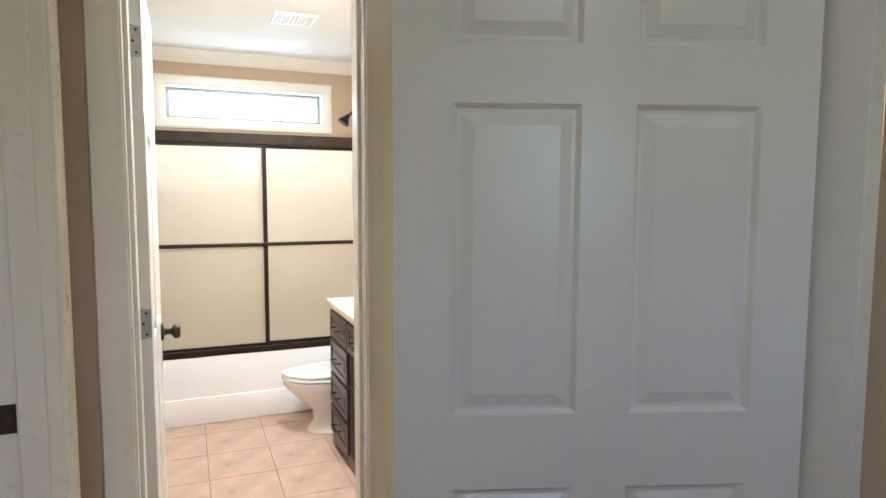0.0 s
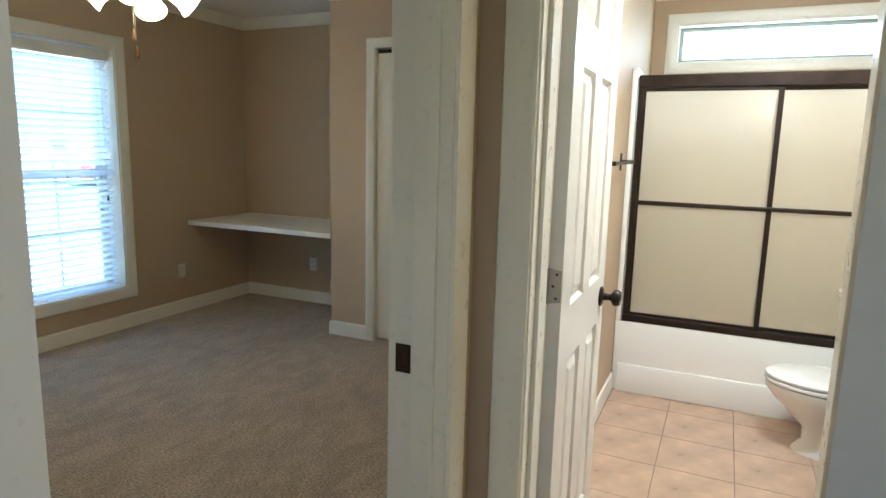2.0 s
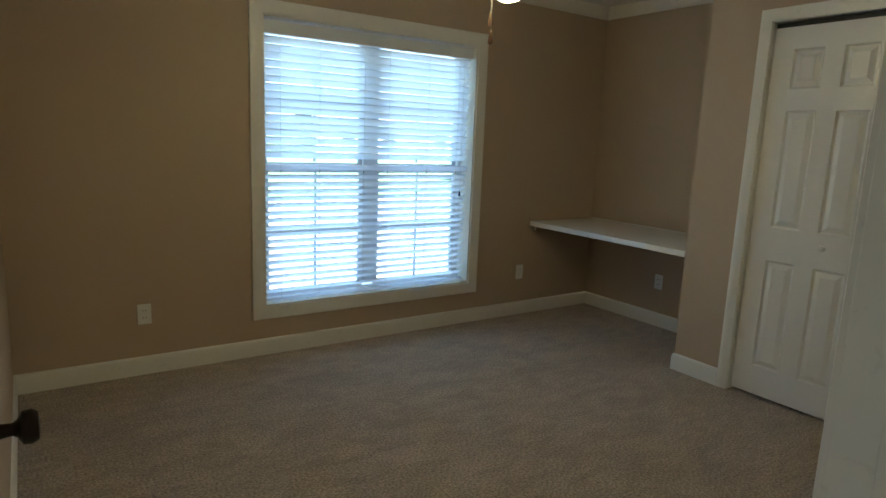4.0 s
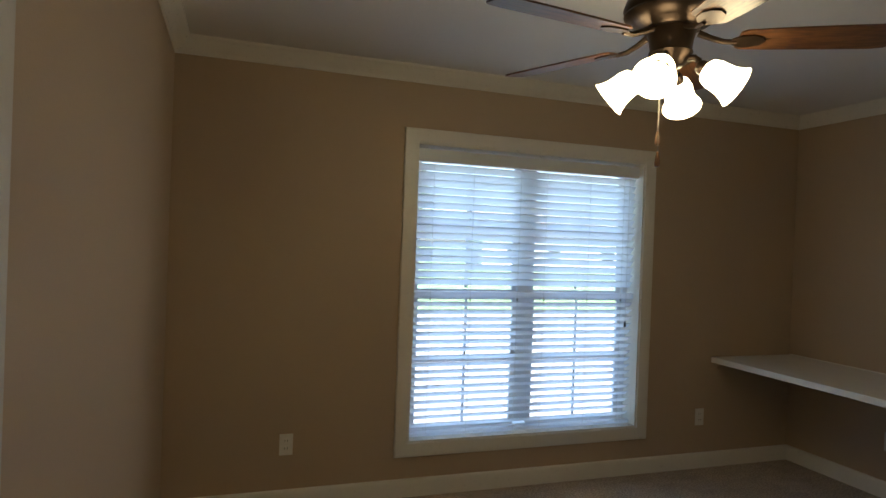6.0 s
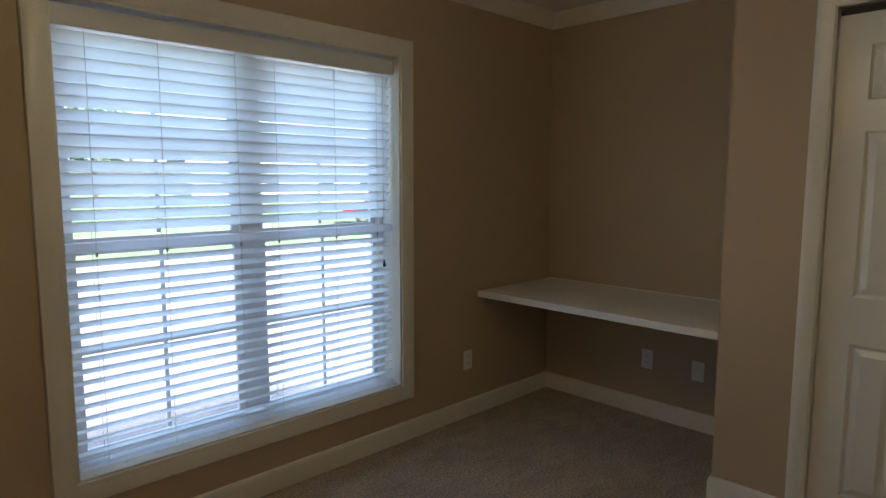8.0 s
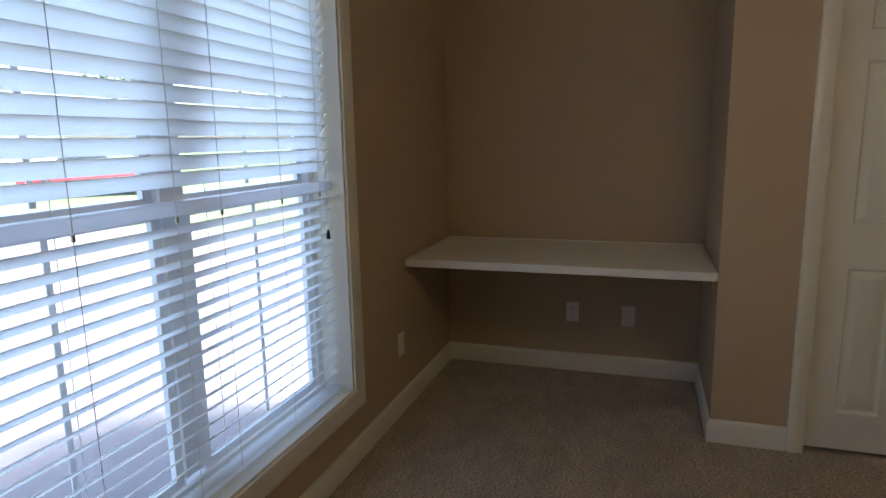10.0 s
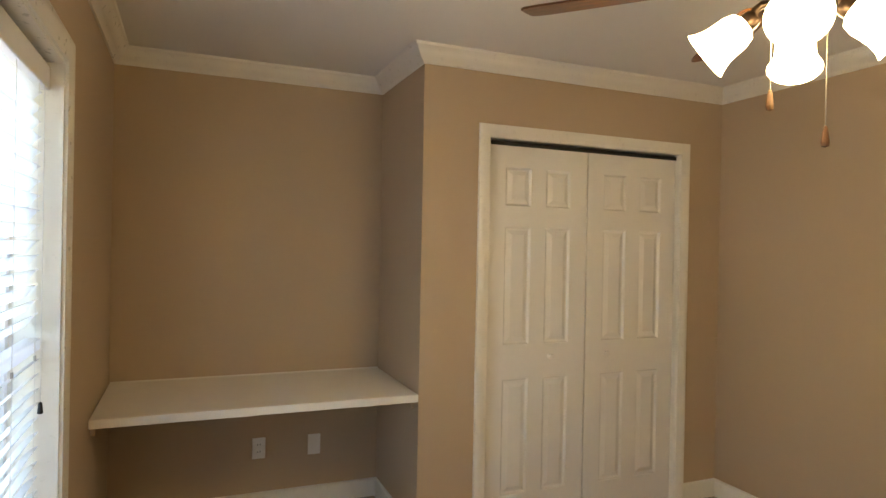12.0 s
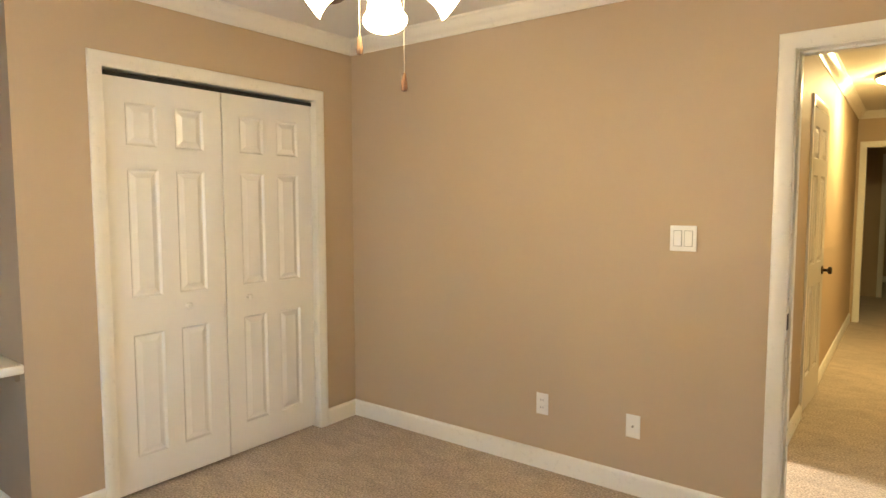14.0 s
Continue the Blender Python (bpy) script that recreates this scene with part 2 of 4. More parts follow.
def wall(name, axis, p0, p1, a0, a1, holes=(), z0=0.0, z1=2.44, material=None, label="tan painted smooth wall"):
    """A wall p0..p1 thick across the axis, a0..a1 long, with openings (a0, a1, z0, z1)."""
    us = sorted({a0, a1, *[h[0] for h in holes], *[h[1] for h in holes]})
    zs = sorted({z0, z1, *[h[2] for h in holes], *[h[3] for h in holes]})
    bm = bmesh.new()
    full = {}
    for i in range(len(us) - 1):
        for j in range(len(zs) - 1):
            cu, cz = (us[i] + us[i + 1]) / 2, (zs[j] + zs[j + 1]) / 2
            full[i, j] = not any(h[0] < cu < h[1] and h[2] < cz < h[3] for h in holes)

    def at(p, u, z):
        return bm.verts.new((p, u, z) if axis == "x" else (u, p, z))
    for (i, j), f in full.items():
        if not f:
            continue
        u, v, s, e = us[i], us[i + 1], zs[j], zs[j + 1]
        for p in (p0, p1):
            bm.faces.new([at(p, u, s), at(p, v, s), at(p, v, e), at(p, u, e)])
        for (di, dj, q) in ((-1, 0, ((u, s), (u, e))), (1, 0, ((v, s), (v, e))), (0, -1, ((u, s), (v, s))), (0, 1, ((u, e), (v, e)))):
            if not full.get((i + di, j + dj), False):
                (ua, za), (ub, zb) = q
                bm.faces.new([at(p0, ua, za), at(p0, ub, zb), at(p1, ub, zb), at(p1, ua, za)])
    bmesh.ops.remove_doubles(bm, verts=bm.verts, dist=1e-5)
    return solid(name, bm, material or WALL, label, "wall")


# ---- structure ----
ZC = 2.44
XW, XE, YN, XC, YNI = -3.41, 0.695, 3.318, 0.0, 1.914
WIN = (-2.135, -0.583, 0.298, 2.028)
BWIN = (-1.417, -0.285, 1.955, 2.205)
BED_DOOR = (-3.403, -2.504, 0.0, 2.048)
BATH_DOOR = (-0.911, -0.262, 0.0, 2.048)
LINEN = (-2.418, -1.702, 0.0, 2.048)
CLOSET = (0.299, 1.568, 0.0, 2.048)
wall("wall_north", "y", YN, YN + 0.2, -3.55, 0.86, [WIN])
wall("wall_east", "x", XE, XE + 0.2, -1.83, YN, [BWIN])
wall("wall_closet", "x", XC, XC + 0.12, 0.0, YNI, [CLOSET])
wall("wall_niche", "y", YNI - 0.12, YNI, 0.12, XE)
wall("wall_south", "y", -0.14, 0.0, -5.1, XE, [BED_DOOR])
wall("wall_west", "x", -3.55, XW, 0.0, YN)
wall("wall_hall_east", "x", -2.39, -2.25, -5.75, -0.14, [BATH_DOOR, LINEN])
wall("wall_bath_south", "y", -1.83, -1.69, -2.25, XE)
wall("wall_hall_west", "x", -3.5, -3.38, -5.75, -1.6)
wall("wall_hall_nook", "y", -1.72, -1.6, -5.1, -3.5)
NOOK = (-1.05, -0.65, 1.25, 1.85)
wall("wall_hall_far_west", "x", -5.22, -5.1, -1.72, 0.0, [NOOK])
HALL_END = (-3.288, -2.467, 0.0, 2.048)
wall("wall_hall_south", "y", -5.87, -5.75, -5.1, -1.0, [HALL_END])
wall("wall_far_room", "y", -8.3, -8.18, -5.1, -1.0, [(-3.508, -2.612, 0.0, 2.048)])
wall("wall_far_room_west", "x", -5.22, -5.1, -10.3, -5.75)
wall("wall_far_room_east", "x", -1.0, -0.88, -10.3, -5.75)
wall("wall_far_back", "y", -10.42, -10.3, -5.1, -1.0)
wall("wall_linen_back", "x", -1.72, -1.6, -3.0, -1.83)
wall("wall_linen_south", "y", -3.0, -2.88, -2.25, -1.72)

bm = bmesh.new()
box(bm, -5.22, -10.42, ZC, 0.86, YN + 0.2, ZC + 0.12)
solid("ceiling", bm, CEIL, "white flat painted ceiling", "ceiling")
bm = bmesh.new()
box(bm, -5.22, 0.0, -0.12, 0.86, YN + 0.2, 0)
box(bm, -5.22, -10.42, -0.12, -2.30, 0.0, 0)
box(bm, -2.30, -10.42, -0.12, -0.88, -1.83, 0)
bmesh.ops.remove_doubles(bm, verts=bm.verts, dist=1e-4)
solid("floor_carpet", bm, CARPET, "taupe beige cut pile carpet", "carpet")
bm = bmesh.new()
box(bm, -2.30, -1.83, -0.12, 0.86, 0.0, -0.006)
bath_floor = solid("floor_bath", bm, GROUT, "beige ceramic tile floor with thin grout", "floor")

CROWN = [(0, 2.355), (0.010, 2.355), (0.014, 2.366), (0.030, 2.376), (0.050, 2.402), (0.058, 2.42), (0.068, 2.426), (0.072, 2.4385), (0, 2.4385)]
BASE = [(0, 0.0), (0.013, 0.0), (0.013, 0.082), (0.010, 0.094), (0.005, 0.102), (0, 0.104)]


def run(name, path, prof, closed, label, kind):
    bm = bmesh.new()
    sweep(bm, path, prof, lambda a, b, h: (a, b, h), closed)
    solid(name, bm, WHITE, label, kind, smooth=True)


BED_LOOP = [(XW, 0), (XC, 0), (XC, YNI), (XE, YNI), (XE, YN), (XW, YN)]
BATH_LOOP = [(-2.25, -1.69), (XE, -1.69), (XE, -0.14), (-2.25, -0.14)]
run("trim_crown_bedroom", BED_LOOP, CROWN, True, "white painted crown moulding", "crown moulding")
run("trim_crown_bath", BATH_LOOP, CROWN, True, "white painted crown moulding", "crown moulding")
run("trim_crown_hall", [(-5.1, -1.6), (-3.38, -1.6), (-3.38, -5.75), (-2.39, -5.75), (-2.39, -0.14), (-5.1, -0.14)], CROWN, True,
    "white painted crown moulding", "crown moulding")
run("baseboard_south", [(-2.464, 0), (XC, 0), (XC, 0.250)], BASE, False, "white painted baseboard", "baseboard")
run("baseboard_room", [(XC, 1.618), (XC, YNI), (XE, YNI), (XE, YN), (XW, YN), (XW, 0.0)], BASE, False, "white painted baseboard", "baseboard")
run("baseboard_hall", [(-3.38, -1.6), (-3.38, -5.75)], BASE, False, "white painted baseboard", "baseboard")
run("baseboard_hall_end", [(-2.39, -5.75), (-2.39, -2.47)], BASE, False, "white painted baseboard", "baseboard")
run("baseboard_hall_east", [(-2.39, -1.65), (-2.39, -0.975)], BASE, False, "white painted baseboard", "baseboard")
run("baseboard_bath", [(-0.12, -0.14), (-2.25, -0.14)], BASE, False, "white painted baseboard", "baseboard")
run("baseboard_far", [(-5.1, -10.3), (-1.0, -10.3)][::1], BASE, False, "white painted baseboard", "baseboard")
run("baseboard_nook", [(-3.37, -0.14), (-5.1, -0.14)], BASE, False, "white painted baseboard", "baseboard")

CASE = [(0.004, 0), (0.004, 0.009), (0.010, 0.012), (0.022, 0.012), (0.027, 0.0145), (0.044, 0.0165), (0.056, 0.0165), (0.063, 0.014), (0.066, 0.008), (0.066, 0)]


def casing(parent, axis, face, way, a0, a1, z0, z1, four=False, width=1.0):
    """Moulded casing round an opening; way is the side (+1 or -1) to which it stands proud of the wall's face."""
    prof = [(-o * width, h) for o, h in CASE]
    path = [(a0, z0), (a0, z1), (a1, z1), (a1, z0)]
    path = path[::-1]
    bm = bmesh.new()
    to = (lambda a, b, h: (face + way * h, a, b)) if axis == "x" else (lambda a, b, h: (a, face + way * h, b))
    sweep(bm, path, prof, to, four)
    return part("casing", bm, WHITE, parent, smooth=True)


def jamb(parent, axis, p0, p1, a0, a1, z0, z1, stop=None, t=0.018, four=False):
    """Lining boards of an opening, with door stops."""
    bm = bmesh.new()

    def put(u0, u1, s, e, q0, q1):
        if axis == "x":
            box(bm, q0, u0, s, q1, u1, e, 0.0015)
        else:
            box(bm, u0, q0, s, u1, q1, e, 0.0015)
    put(a0, a0 + t, z0, z1, p0, p1)
    put(a1 - t, a1, z0, z1, p0, p1)
    put(a0 + t, a1 - t, z1 - t, z1, p0, p1)
    if four:
        put(a0 + t, a1 - t, z0, z0 + t, p0, p1)
    if stop:
        s0, s1 = stop
        put(a0 + t, a0 + t + 0.011, z0, z1 - t, s0, s1)
        put(a1 - t - 0.011, a1 - t, z0, z1 - t, s0, s1)
        put(a0 + t + 0.011, a1 - t - 0.011, z1 - t - 0.011, z1 - t, s0, s1)
    return part("jamb", bm, WHITE, parent)


def raised_panel(w, h, t):
    """A raised field on both sides of a leaf, with its sunk moulding."""
    bm = bmesh.new()
    for s in (-1, 1):
        prev = None
        for inset, y in ((0.0, 0.0), (0.009, -0.011), (0.016, -0.011), (0.040, -0.001)):
            y = s * (t / 2 + y)
            ring = [bm.verts.new((x, y, z)) for x, z in ((inset, inset), (w - inset, inset), (w - inset, h - inset), (inset, h - inset))]
            if prev:
                for i in range(4):
                    bm.faces.new((prev[i], prev[(i + 1) % 4], ring[(i + 1) % 4], ring[i]))
            prev = ring
        bm.faces.new(prev)
    return mesh("panel", bm, DOORW)


def leaf(parent, name, w, h, t, m, rows, cols, mid=0.105, stile=0.112):
    """A moulded panel leaf: x along its width, y through it, z up. rows: (z0, z1) of the panels."""
    pw = (w - 2 * stile - (cols - 1) * mid) / cols
    xs = [(stile + k * (pw + mid), stile + k * (pw + mid) + pw) for k in range(cols)]
    us = [0] + [v for x in xs for v in x] + [w]
    zs = [0] + [v for r in rows for v in r] + [h]
    bm = bmesh.new()
    for i in range(len(us) - 1):
        for j in range(len(zs) - 1):
            if i % 2 and j % 2:
                continue
            for y in (-t / 2, t / 2):
                bm.faces.new([bm.verts.new(p) for p in ((us[i], y, zs[j]), (us[i + 1], y, zs[j]), (us[i + 1], y, zs[j + 1]), (us[i], y, zs[j + 1]))])
    for (x, z, u, e) in ((0, 0, w, 0), (0, h, w, h), (0, 0, 0, h), (w, 0, w, h)):
        bm.faces.new([bm.verts.new(p) for p in ((x, -t / 2, z), (u, -t / 2, e), (u, t / 2, e), (x, t / 2, z))])
    bmesh.ops.remove_doubles(bm, verts=bm.verts, dist=1e-5)
    ob = part(name, bm, DOORW, parent)
    ob.matrix_basis = m
    for r in rows:
        me = raised_panel(pw, r[1] - r[0], t)
        for x in xs:
            p = new("panel", me)
            p.parent = ob
            p.location = (x[0], 0, r[0])
    return ob


SIX = [(0.23, 0.83), (0.98, 1.58), (1.69, 1.90)]


def knob(parent, x, z, t, both=True):
    """Dark round knobs on roses, both sides of a leaf."""
    for s in ((-1, 1) if both else (-1,)):
        bm = bmesh.new()
        m = Matrix.Translation((x, s * t / 2, z)) @ Matrix.Rotation(-s * math.pi / 2, 4, 'X')
        lathe(bm, [(0.0001, 0), (0.032, 0.0), (0.032, 0.005), (0.026, 0.009), (0.012, 0.011), (0.010, 0.03), (0.014, 0.036), (0.026, 0.043),
                   (0.0275, 0.055), (0.022, 0.064), (0.010, 0.066), (0.0001, 0.066)], 24, m)
        part("knob", bm, BRONZE, parent, "dark bronze knob", smooth=True)


def hinge(parent, place, way, z, toward):
    """A butt hinge with a plate, a knuckle and screws. way: the plate's run; toward: the side it faces."""
    p, w, f = Vector(place), Vector(way), Vector(toward)
    bm = bmesh.new()
    u = Vector((0, 0, 1))

    def slab(a0, a1, h, d0, d1):
        vs = [p + w * a + u * (z + hh) + f * d for d in (d0, d1) for a, hh in ((a0, -h), (a1, -h + 0.006), (a1, h - 0.006), (a0, h))]
        vv = [bm.verts.new(v) for v in vs]
        for q in ((0, 1, 2, 3), (7, 6, 5, 4), (0, 4, 5, 1), (1, 5, 6, 2), (2, 6, 7, 3), (3, 7, 4, 0)):
            bm.faces.new([vv[i] for i in q])
    slab(0, 0.034, 0.045, 0, 0.003)
    ob = part("hinge", bm, NICKEL, parent, "satin nickel butt hinge")
    bm = bmesh.new()
    tube(bm, [p + u * (z - 0.045), p + u * (z + 0.045)], 0.006, 10)
    part("knuckle", bm, NICKEL, ob)
    for dz, a in ((-0.03, 0.022), (0.0, 0.014), (0.03, 0.022)):
        bm = bmesh.new()
        c = p + w * a + u * (z + dz)
        tube(bm, [c + f * 0.002, c + f * 0.0042], 0.0038, 8)
        part("screw", bm, TRACKM, ob)


# bedroom door, standing open against the west wall
door = thing("door_1", Matrix(), "white six panel bedroom door standing open in moulded casing", "door", kind="structure")
casing(door, "y", 0.0, 1, -3.385, -2.522, 0, 2.03)
casing(door, "y", -0.14, -1, -3.385, -2.522, 0, 2.03, width=1.2)
jamb(door, "y", -0.14, 0.0, -3.403, -2.504, 0, 2.048, (-0.11, -0.055))
bm = bmesh.new()
box(bm, -2.5245, -0.05, 0.885, -2.5220, -0.012, 0.952, 0.001)
strike = part("strike_plate", bm, BRONZE, door, "dark bronze strike plate")
bm = bmesh.new()
box(bm, -2.5255, -0.04, 0.905, -2.5245, -0.022, 0.932)
part("latch_hole", bm, BRONZE_FAN, strike)
lf = leaf(door, "leaf", 0.84, 2.015, 0.035, pose(-3.391, 0.02, 0.012, 0, 0, 89.6), SIX, 2)
knob(lf, 0.77, 0.885, 0.035, both=False)
for z in (0.28, 1.05, 1.82):
    hinge(door, (-3.385, 0.004, 0), (0, -1, 0), z, (1, 0, 0))

# bathroom door, standing open along the bathroom's wall
door = thing("door_2", Matrix(), "white glossy six panel bathroom door standing open", "door", kind="structure")
casing(door, "x", -2.39, -1, -0.893, -0.28, 0, 2.03, width=1.22)
casing(door, "x", -2.25, 1, -0.893, -0.28, 0, 2.03)
jamb(door, "x", -2.39, -2.25, -0.911, -0.262, 0, 2.048, (-2.35, -2.29))
lf = leaf(door, "leaf", 0.60, 2.015, 0.035, pose(-2.243, -0.299, 0.012, 0, 0, 0.0), SIX, 2, mid=0.09, stile=0.10)
knob(lf, 0.545, 0.91, 0.035)
for z in (0.28, 1.06, 1.83):
    hinge(door, (-2.2435, -0.281, 0), (0, -1, 0), z, (-1, 0, 0))

# linen door in the hall, a little ajar
door = thing("door_3", Matrix(), "white six panel hall door slightly ajar", "door", kind="structure")
casing(door, "x", -2.39, -1, -2.40, -1.72, 0, 2.03)
jamb(door, "x", -2.39, -2.25, -2.418, -1.702, 0, 2.048)
lf = leaf(door, "leaf", 0.672, 2.015, 0.035, pose(-2.374, -1.724, 0.012, 0, 0, -92.5), SIX, 2)
knob(lf, 0.61, 0.91, 0.035)
for z in (0.28, 1.05, 1.82):
    hinge(door, (-2.388, -1.72, 0), (0, -1, 0), z, (-1, 0, 0))

# loose hall leaf close to where the walk begins
door = thing("door_4", Matrix(), "white six panel door standing wide open into the hall", "door", kind="structure")
jam = bmesh.new()
box(jam, -3.38, -1.6, 0, -3.235, -1.56, 2.05, 0.002)
part("jamb", jam, WHITE, door)
lf = leaf(door, "leaf", 0.82, 2.015, 0.035, pose(-3.275, -1.553, 0.012, 0, 0, 70.6), SIX, 2)
knob(lf, 0.76, 0.91, 0.035, both=False)

door = thing("door_5", Matrix(), "open cased doorway at the end of the hall", "doorway", kind="structure")
casing(door, "y", -5.75, 1, -3.27, -2.485, 0, 2.03)
jamb(door, "y", -5.87, -5.75, -3.288, -2.467, 0, 2.048)
door = thing("door_6", Matrix(), "open cased doorway in the far room", "doorway", kind="structure")
casing(door, "y", -8.18, 1, -3.49, -2.63, 0, 2.03)
jamb(door, "y", -8.3, -8.18, -3.508, -2.612, 0, 2.048)

# closet with its bifold doors
door = thing("door_7", Matrix(), "white six panel bifold closet doors, closed", "closet door", kind="structure")
casing(door, "x", 0.0, -1, 0.317, 1.55, 0, 2.03)
jamb(door, "x", 0.0, 0.12, 0.299, 1.568, 0, 2.048)
bm = bmesh.new()
box(bm, 0.028, 0.315, 2.0, 0.062, 1.545, 2.022)
part("track", bm, TRACKM, door, "dark metal track above the doors")
BI = [(0.16, 0.765), (0.945, 1.56), (1.67, 1.87)]
for y0, kx in ((0.9305, 0.131), (1.5475, 0.386)):
    lf = leaf(door, "leaf", 0.608, 1.988, 0.03, pose(0.045, y0, 0.018, 0, 0, -90), BI, 2, stile=0.105, mid=0.092)
    bm = bmesh.new()
    m = Matrix.Translation((kx, -0.015, 0.875)) @ Matrix.Rotation(math.pi / 2, 4, 'X')
    lathe(bm, [(0.0001, 0), (0.014, 0), (0.008, 0.004), (0.007, 0.012), (0.013, 0.018), (0.0165, 0.024), (0.014, 0.03), (0.0001, 0.032)], 20, m)
    part("knob", bm, DOORW, lf, "small white round knob", smooth=True)
# black sheet behind the bifolds stands in for the closet's shade
bm = bmesh.new()
box(bm, 0.124, 0.02, 0.0, 0.128, 1.76, 2.43)
solid("backdrop_closet_shade", bm, BLACK, "black sheet standing in for the shade inside the closet", "closet interior")

# ---- bedroom window ----
win = thing("window_1", Matrix(), "double mulled window with white casing and deep sill", "window", kind="structure")
casing(win, "y", YN, -1, WIN[0] + 0.012, WIN[1] - 0.012, WIN[2] + 0.012, WIN[3] - 0.012, four=True, width=1.25)
jamb(win, "y", YN, YN + 0.2, WIN[0], WIN[1], WIN[2], WIN[3], four=True)
x0, x1, z0, z1 = WIN[0] + 0.018, WIN[1] - 0.018, WIN[2] + 0.018, WIN[3] - 0.018
xm, zm = (x0 + x1) / 2, 1.15
bm = bmesh.new()
for a, b, s, e in ((x0, x0 + 0.035, z0, z1), (x1 - 0.035, x1, z0, z1), (x0 + 0.035, x1 - 0.035, z0, z0 + 0.02), (x0 + 0.035, x1 - 0.035, z1 - 0.04, z1), (xm - 0.045, xm + 0.045, z0 + 0.04, z1 - 0.04)):
    box(bm, a, YN + 0.135, s, b, YN + 0.185, e, 0.002)
part("window_frame", bm, VINYL, win)
for a, b in ((x0 + 0.035, xm - 0.045), (xm + 0.045, x1 - 0.035)):
    for s, e, d in ((z0 + 0.02, zm, 0.145), (zm, z1 - 0.04, 0.163)):
        bm = bmesh.new()
        for q in ((a, a + 0.03, s, e), (b - 0.03, b, s, e), (a + 0.03, b - 0.03, s, s + 0.026), (a + 0.03, b - 0.03, e - 0.035, e)):
            box(bm, q[0], YN + d, q[2], q[1], YN + d + 0.018, q[3])
        sash = part("sash", bm, VINYL, win)
        bm = bmesh.new()
        box(bm, a + 0.03, YN + d + 0.007, s + 0.026, b - 0.03, YN + d + 0.011, e - 0.035)
        pane = part("pane", bm, GLASS, sash)
        pane.visible_shadow = False
        bm = bmesh.new()
        xc = (a + b) / 2
        box(bm, xc - 0.008, YN + d + 0.002, s + 0.035, xc + 0.008, YN + d + 0.006, e - 0.035)
        part("muntin", bm, VINYL, sash)
        zc = (s + e) / 2
        for q in ((a + 0.03, xc - 0.009), (xc + 0.009, b - 0.03)):
            bm = bmesh.new()
            box(bm, q[0], YN + d + 0.002, zc - 0.008, q[1], YN + d + 0.006, zc + 0.008)
            part("muntin", bm, VINYL, sash)

# horizontal blinds hanging in the recess
YB = YN + 0.072


def blind_slat():
    bm = bmesh.new()
    n, w, th, crown = 6, 0.05, 0.0026, 0.003
    prev = None
    for i in range(n + 1):
        s = i / n - 0.5
        c = crown * (1 - 4 * s * s)
        row = [bm.verts.new((x, s * w, c + dz)) for x in (x0 + 0.012, x1 - 0.012) for dz in (0, th)]
        if prev:
            for a, b in ((0, 1), (1, 3), (3, 2), (2, 0)):
                bm.faces.new((prev[a], prev[b], row[b], row[a]))
        else:
            bm.faces.new((row[0], row[1], row[3], row[2]))
        prev = row
    bm.faces.new((prev[0], prev[1], prev[3], prev[2]))
    return mesh("slat", bm, SLAT)


blind = thing("window_blind", pose(0, YB, 0), "white two inch horizontal slat blind, slats half open", "window blind")
bm = bmesh.new()
box(bm, x0 + 0.004, -0.034, 1.922, x1 - 0.004, 0.03, 1.996, 0.004)
part("valance", bm, VINYL, blind, "plain white valance over the slats")
sm = blind_slat()
pitch = 0.0445
z = 1.892
while z > z0 + 0.045:
    if not (1.115 < z < 1.185):
        s = new("slat", sm)
        s.parent = blind
        s.matrix_basis = pose(0, 0, z + random.uniform(-0.001, 0.001), -(50 if z > 1.13 else 37) + random.uniform(-1.5, 1.5), random.uniform(-0.08, 0.08), 0)
    z -= pitch
bm = bmesh.new()
box(bm, x0 + 0.008, -0.022, 1.134, x1 - 0.008, 0.022, 1.170, 0.006)
part("middle_rail", bm, SLAT, blind)
bm = bmesh.new()
box(bm, x0 + 0.012, -0.024, z0 + 0.006, x1 - 0.012, 0.024, z0 + 0.026, 0.004)
part("bottom_rail", bm, SLAT, blind)
for x in (x0 + 0.11, x0 + 0.36, xm - 0.09, xm + 0.09, x1 - 0.36, x1 - 0.11):
    bm = bmesh.new()
    for y in (-0.027, 0.027):
        tube(bm, [(x, y, 1.92), (x, y, z0 + 0.02)], 0.0011, 5)
    part("ladder_cord", bm, CORD, blind)
    bm = bmesh.new()
    box(bm, x - 0.004, -0.03, 1.117, x + 0.004, -0.024, 1.132, 0.001)
    part("clip", bm, NICKEL, blind)
bm = bmesh.new()
tube(bm, [(x1 - 0.075, -0.034, 1.92), (x1 - 0.075, -0.036, 0.99)], 0.0014, 6)
cord = part("pull_cord", bm, CORD, blind)
bm = bmesh.new()
lathe(bm, [(0.0001, 0.99), (0.005, 0.985), (0.008, 0.955), (0.0001, 0.952)], 12, Matrix.Translation((x1 - 0.075, -0.036, 0)))
part("tassel", bm, TRACKM, cord)

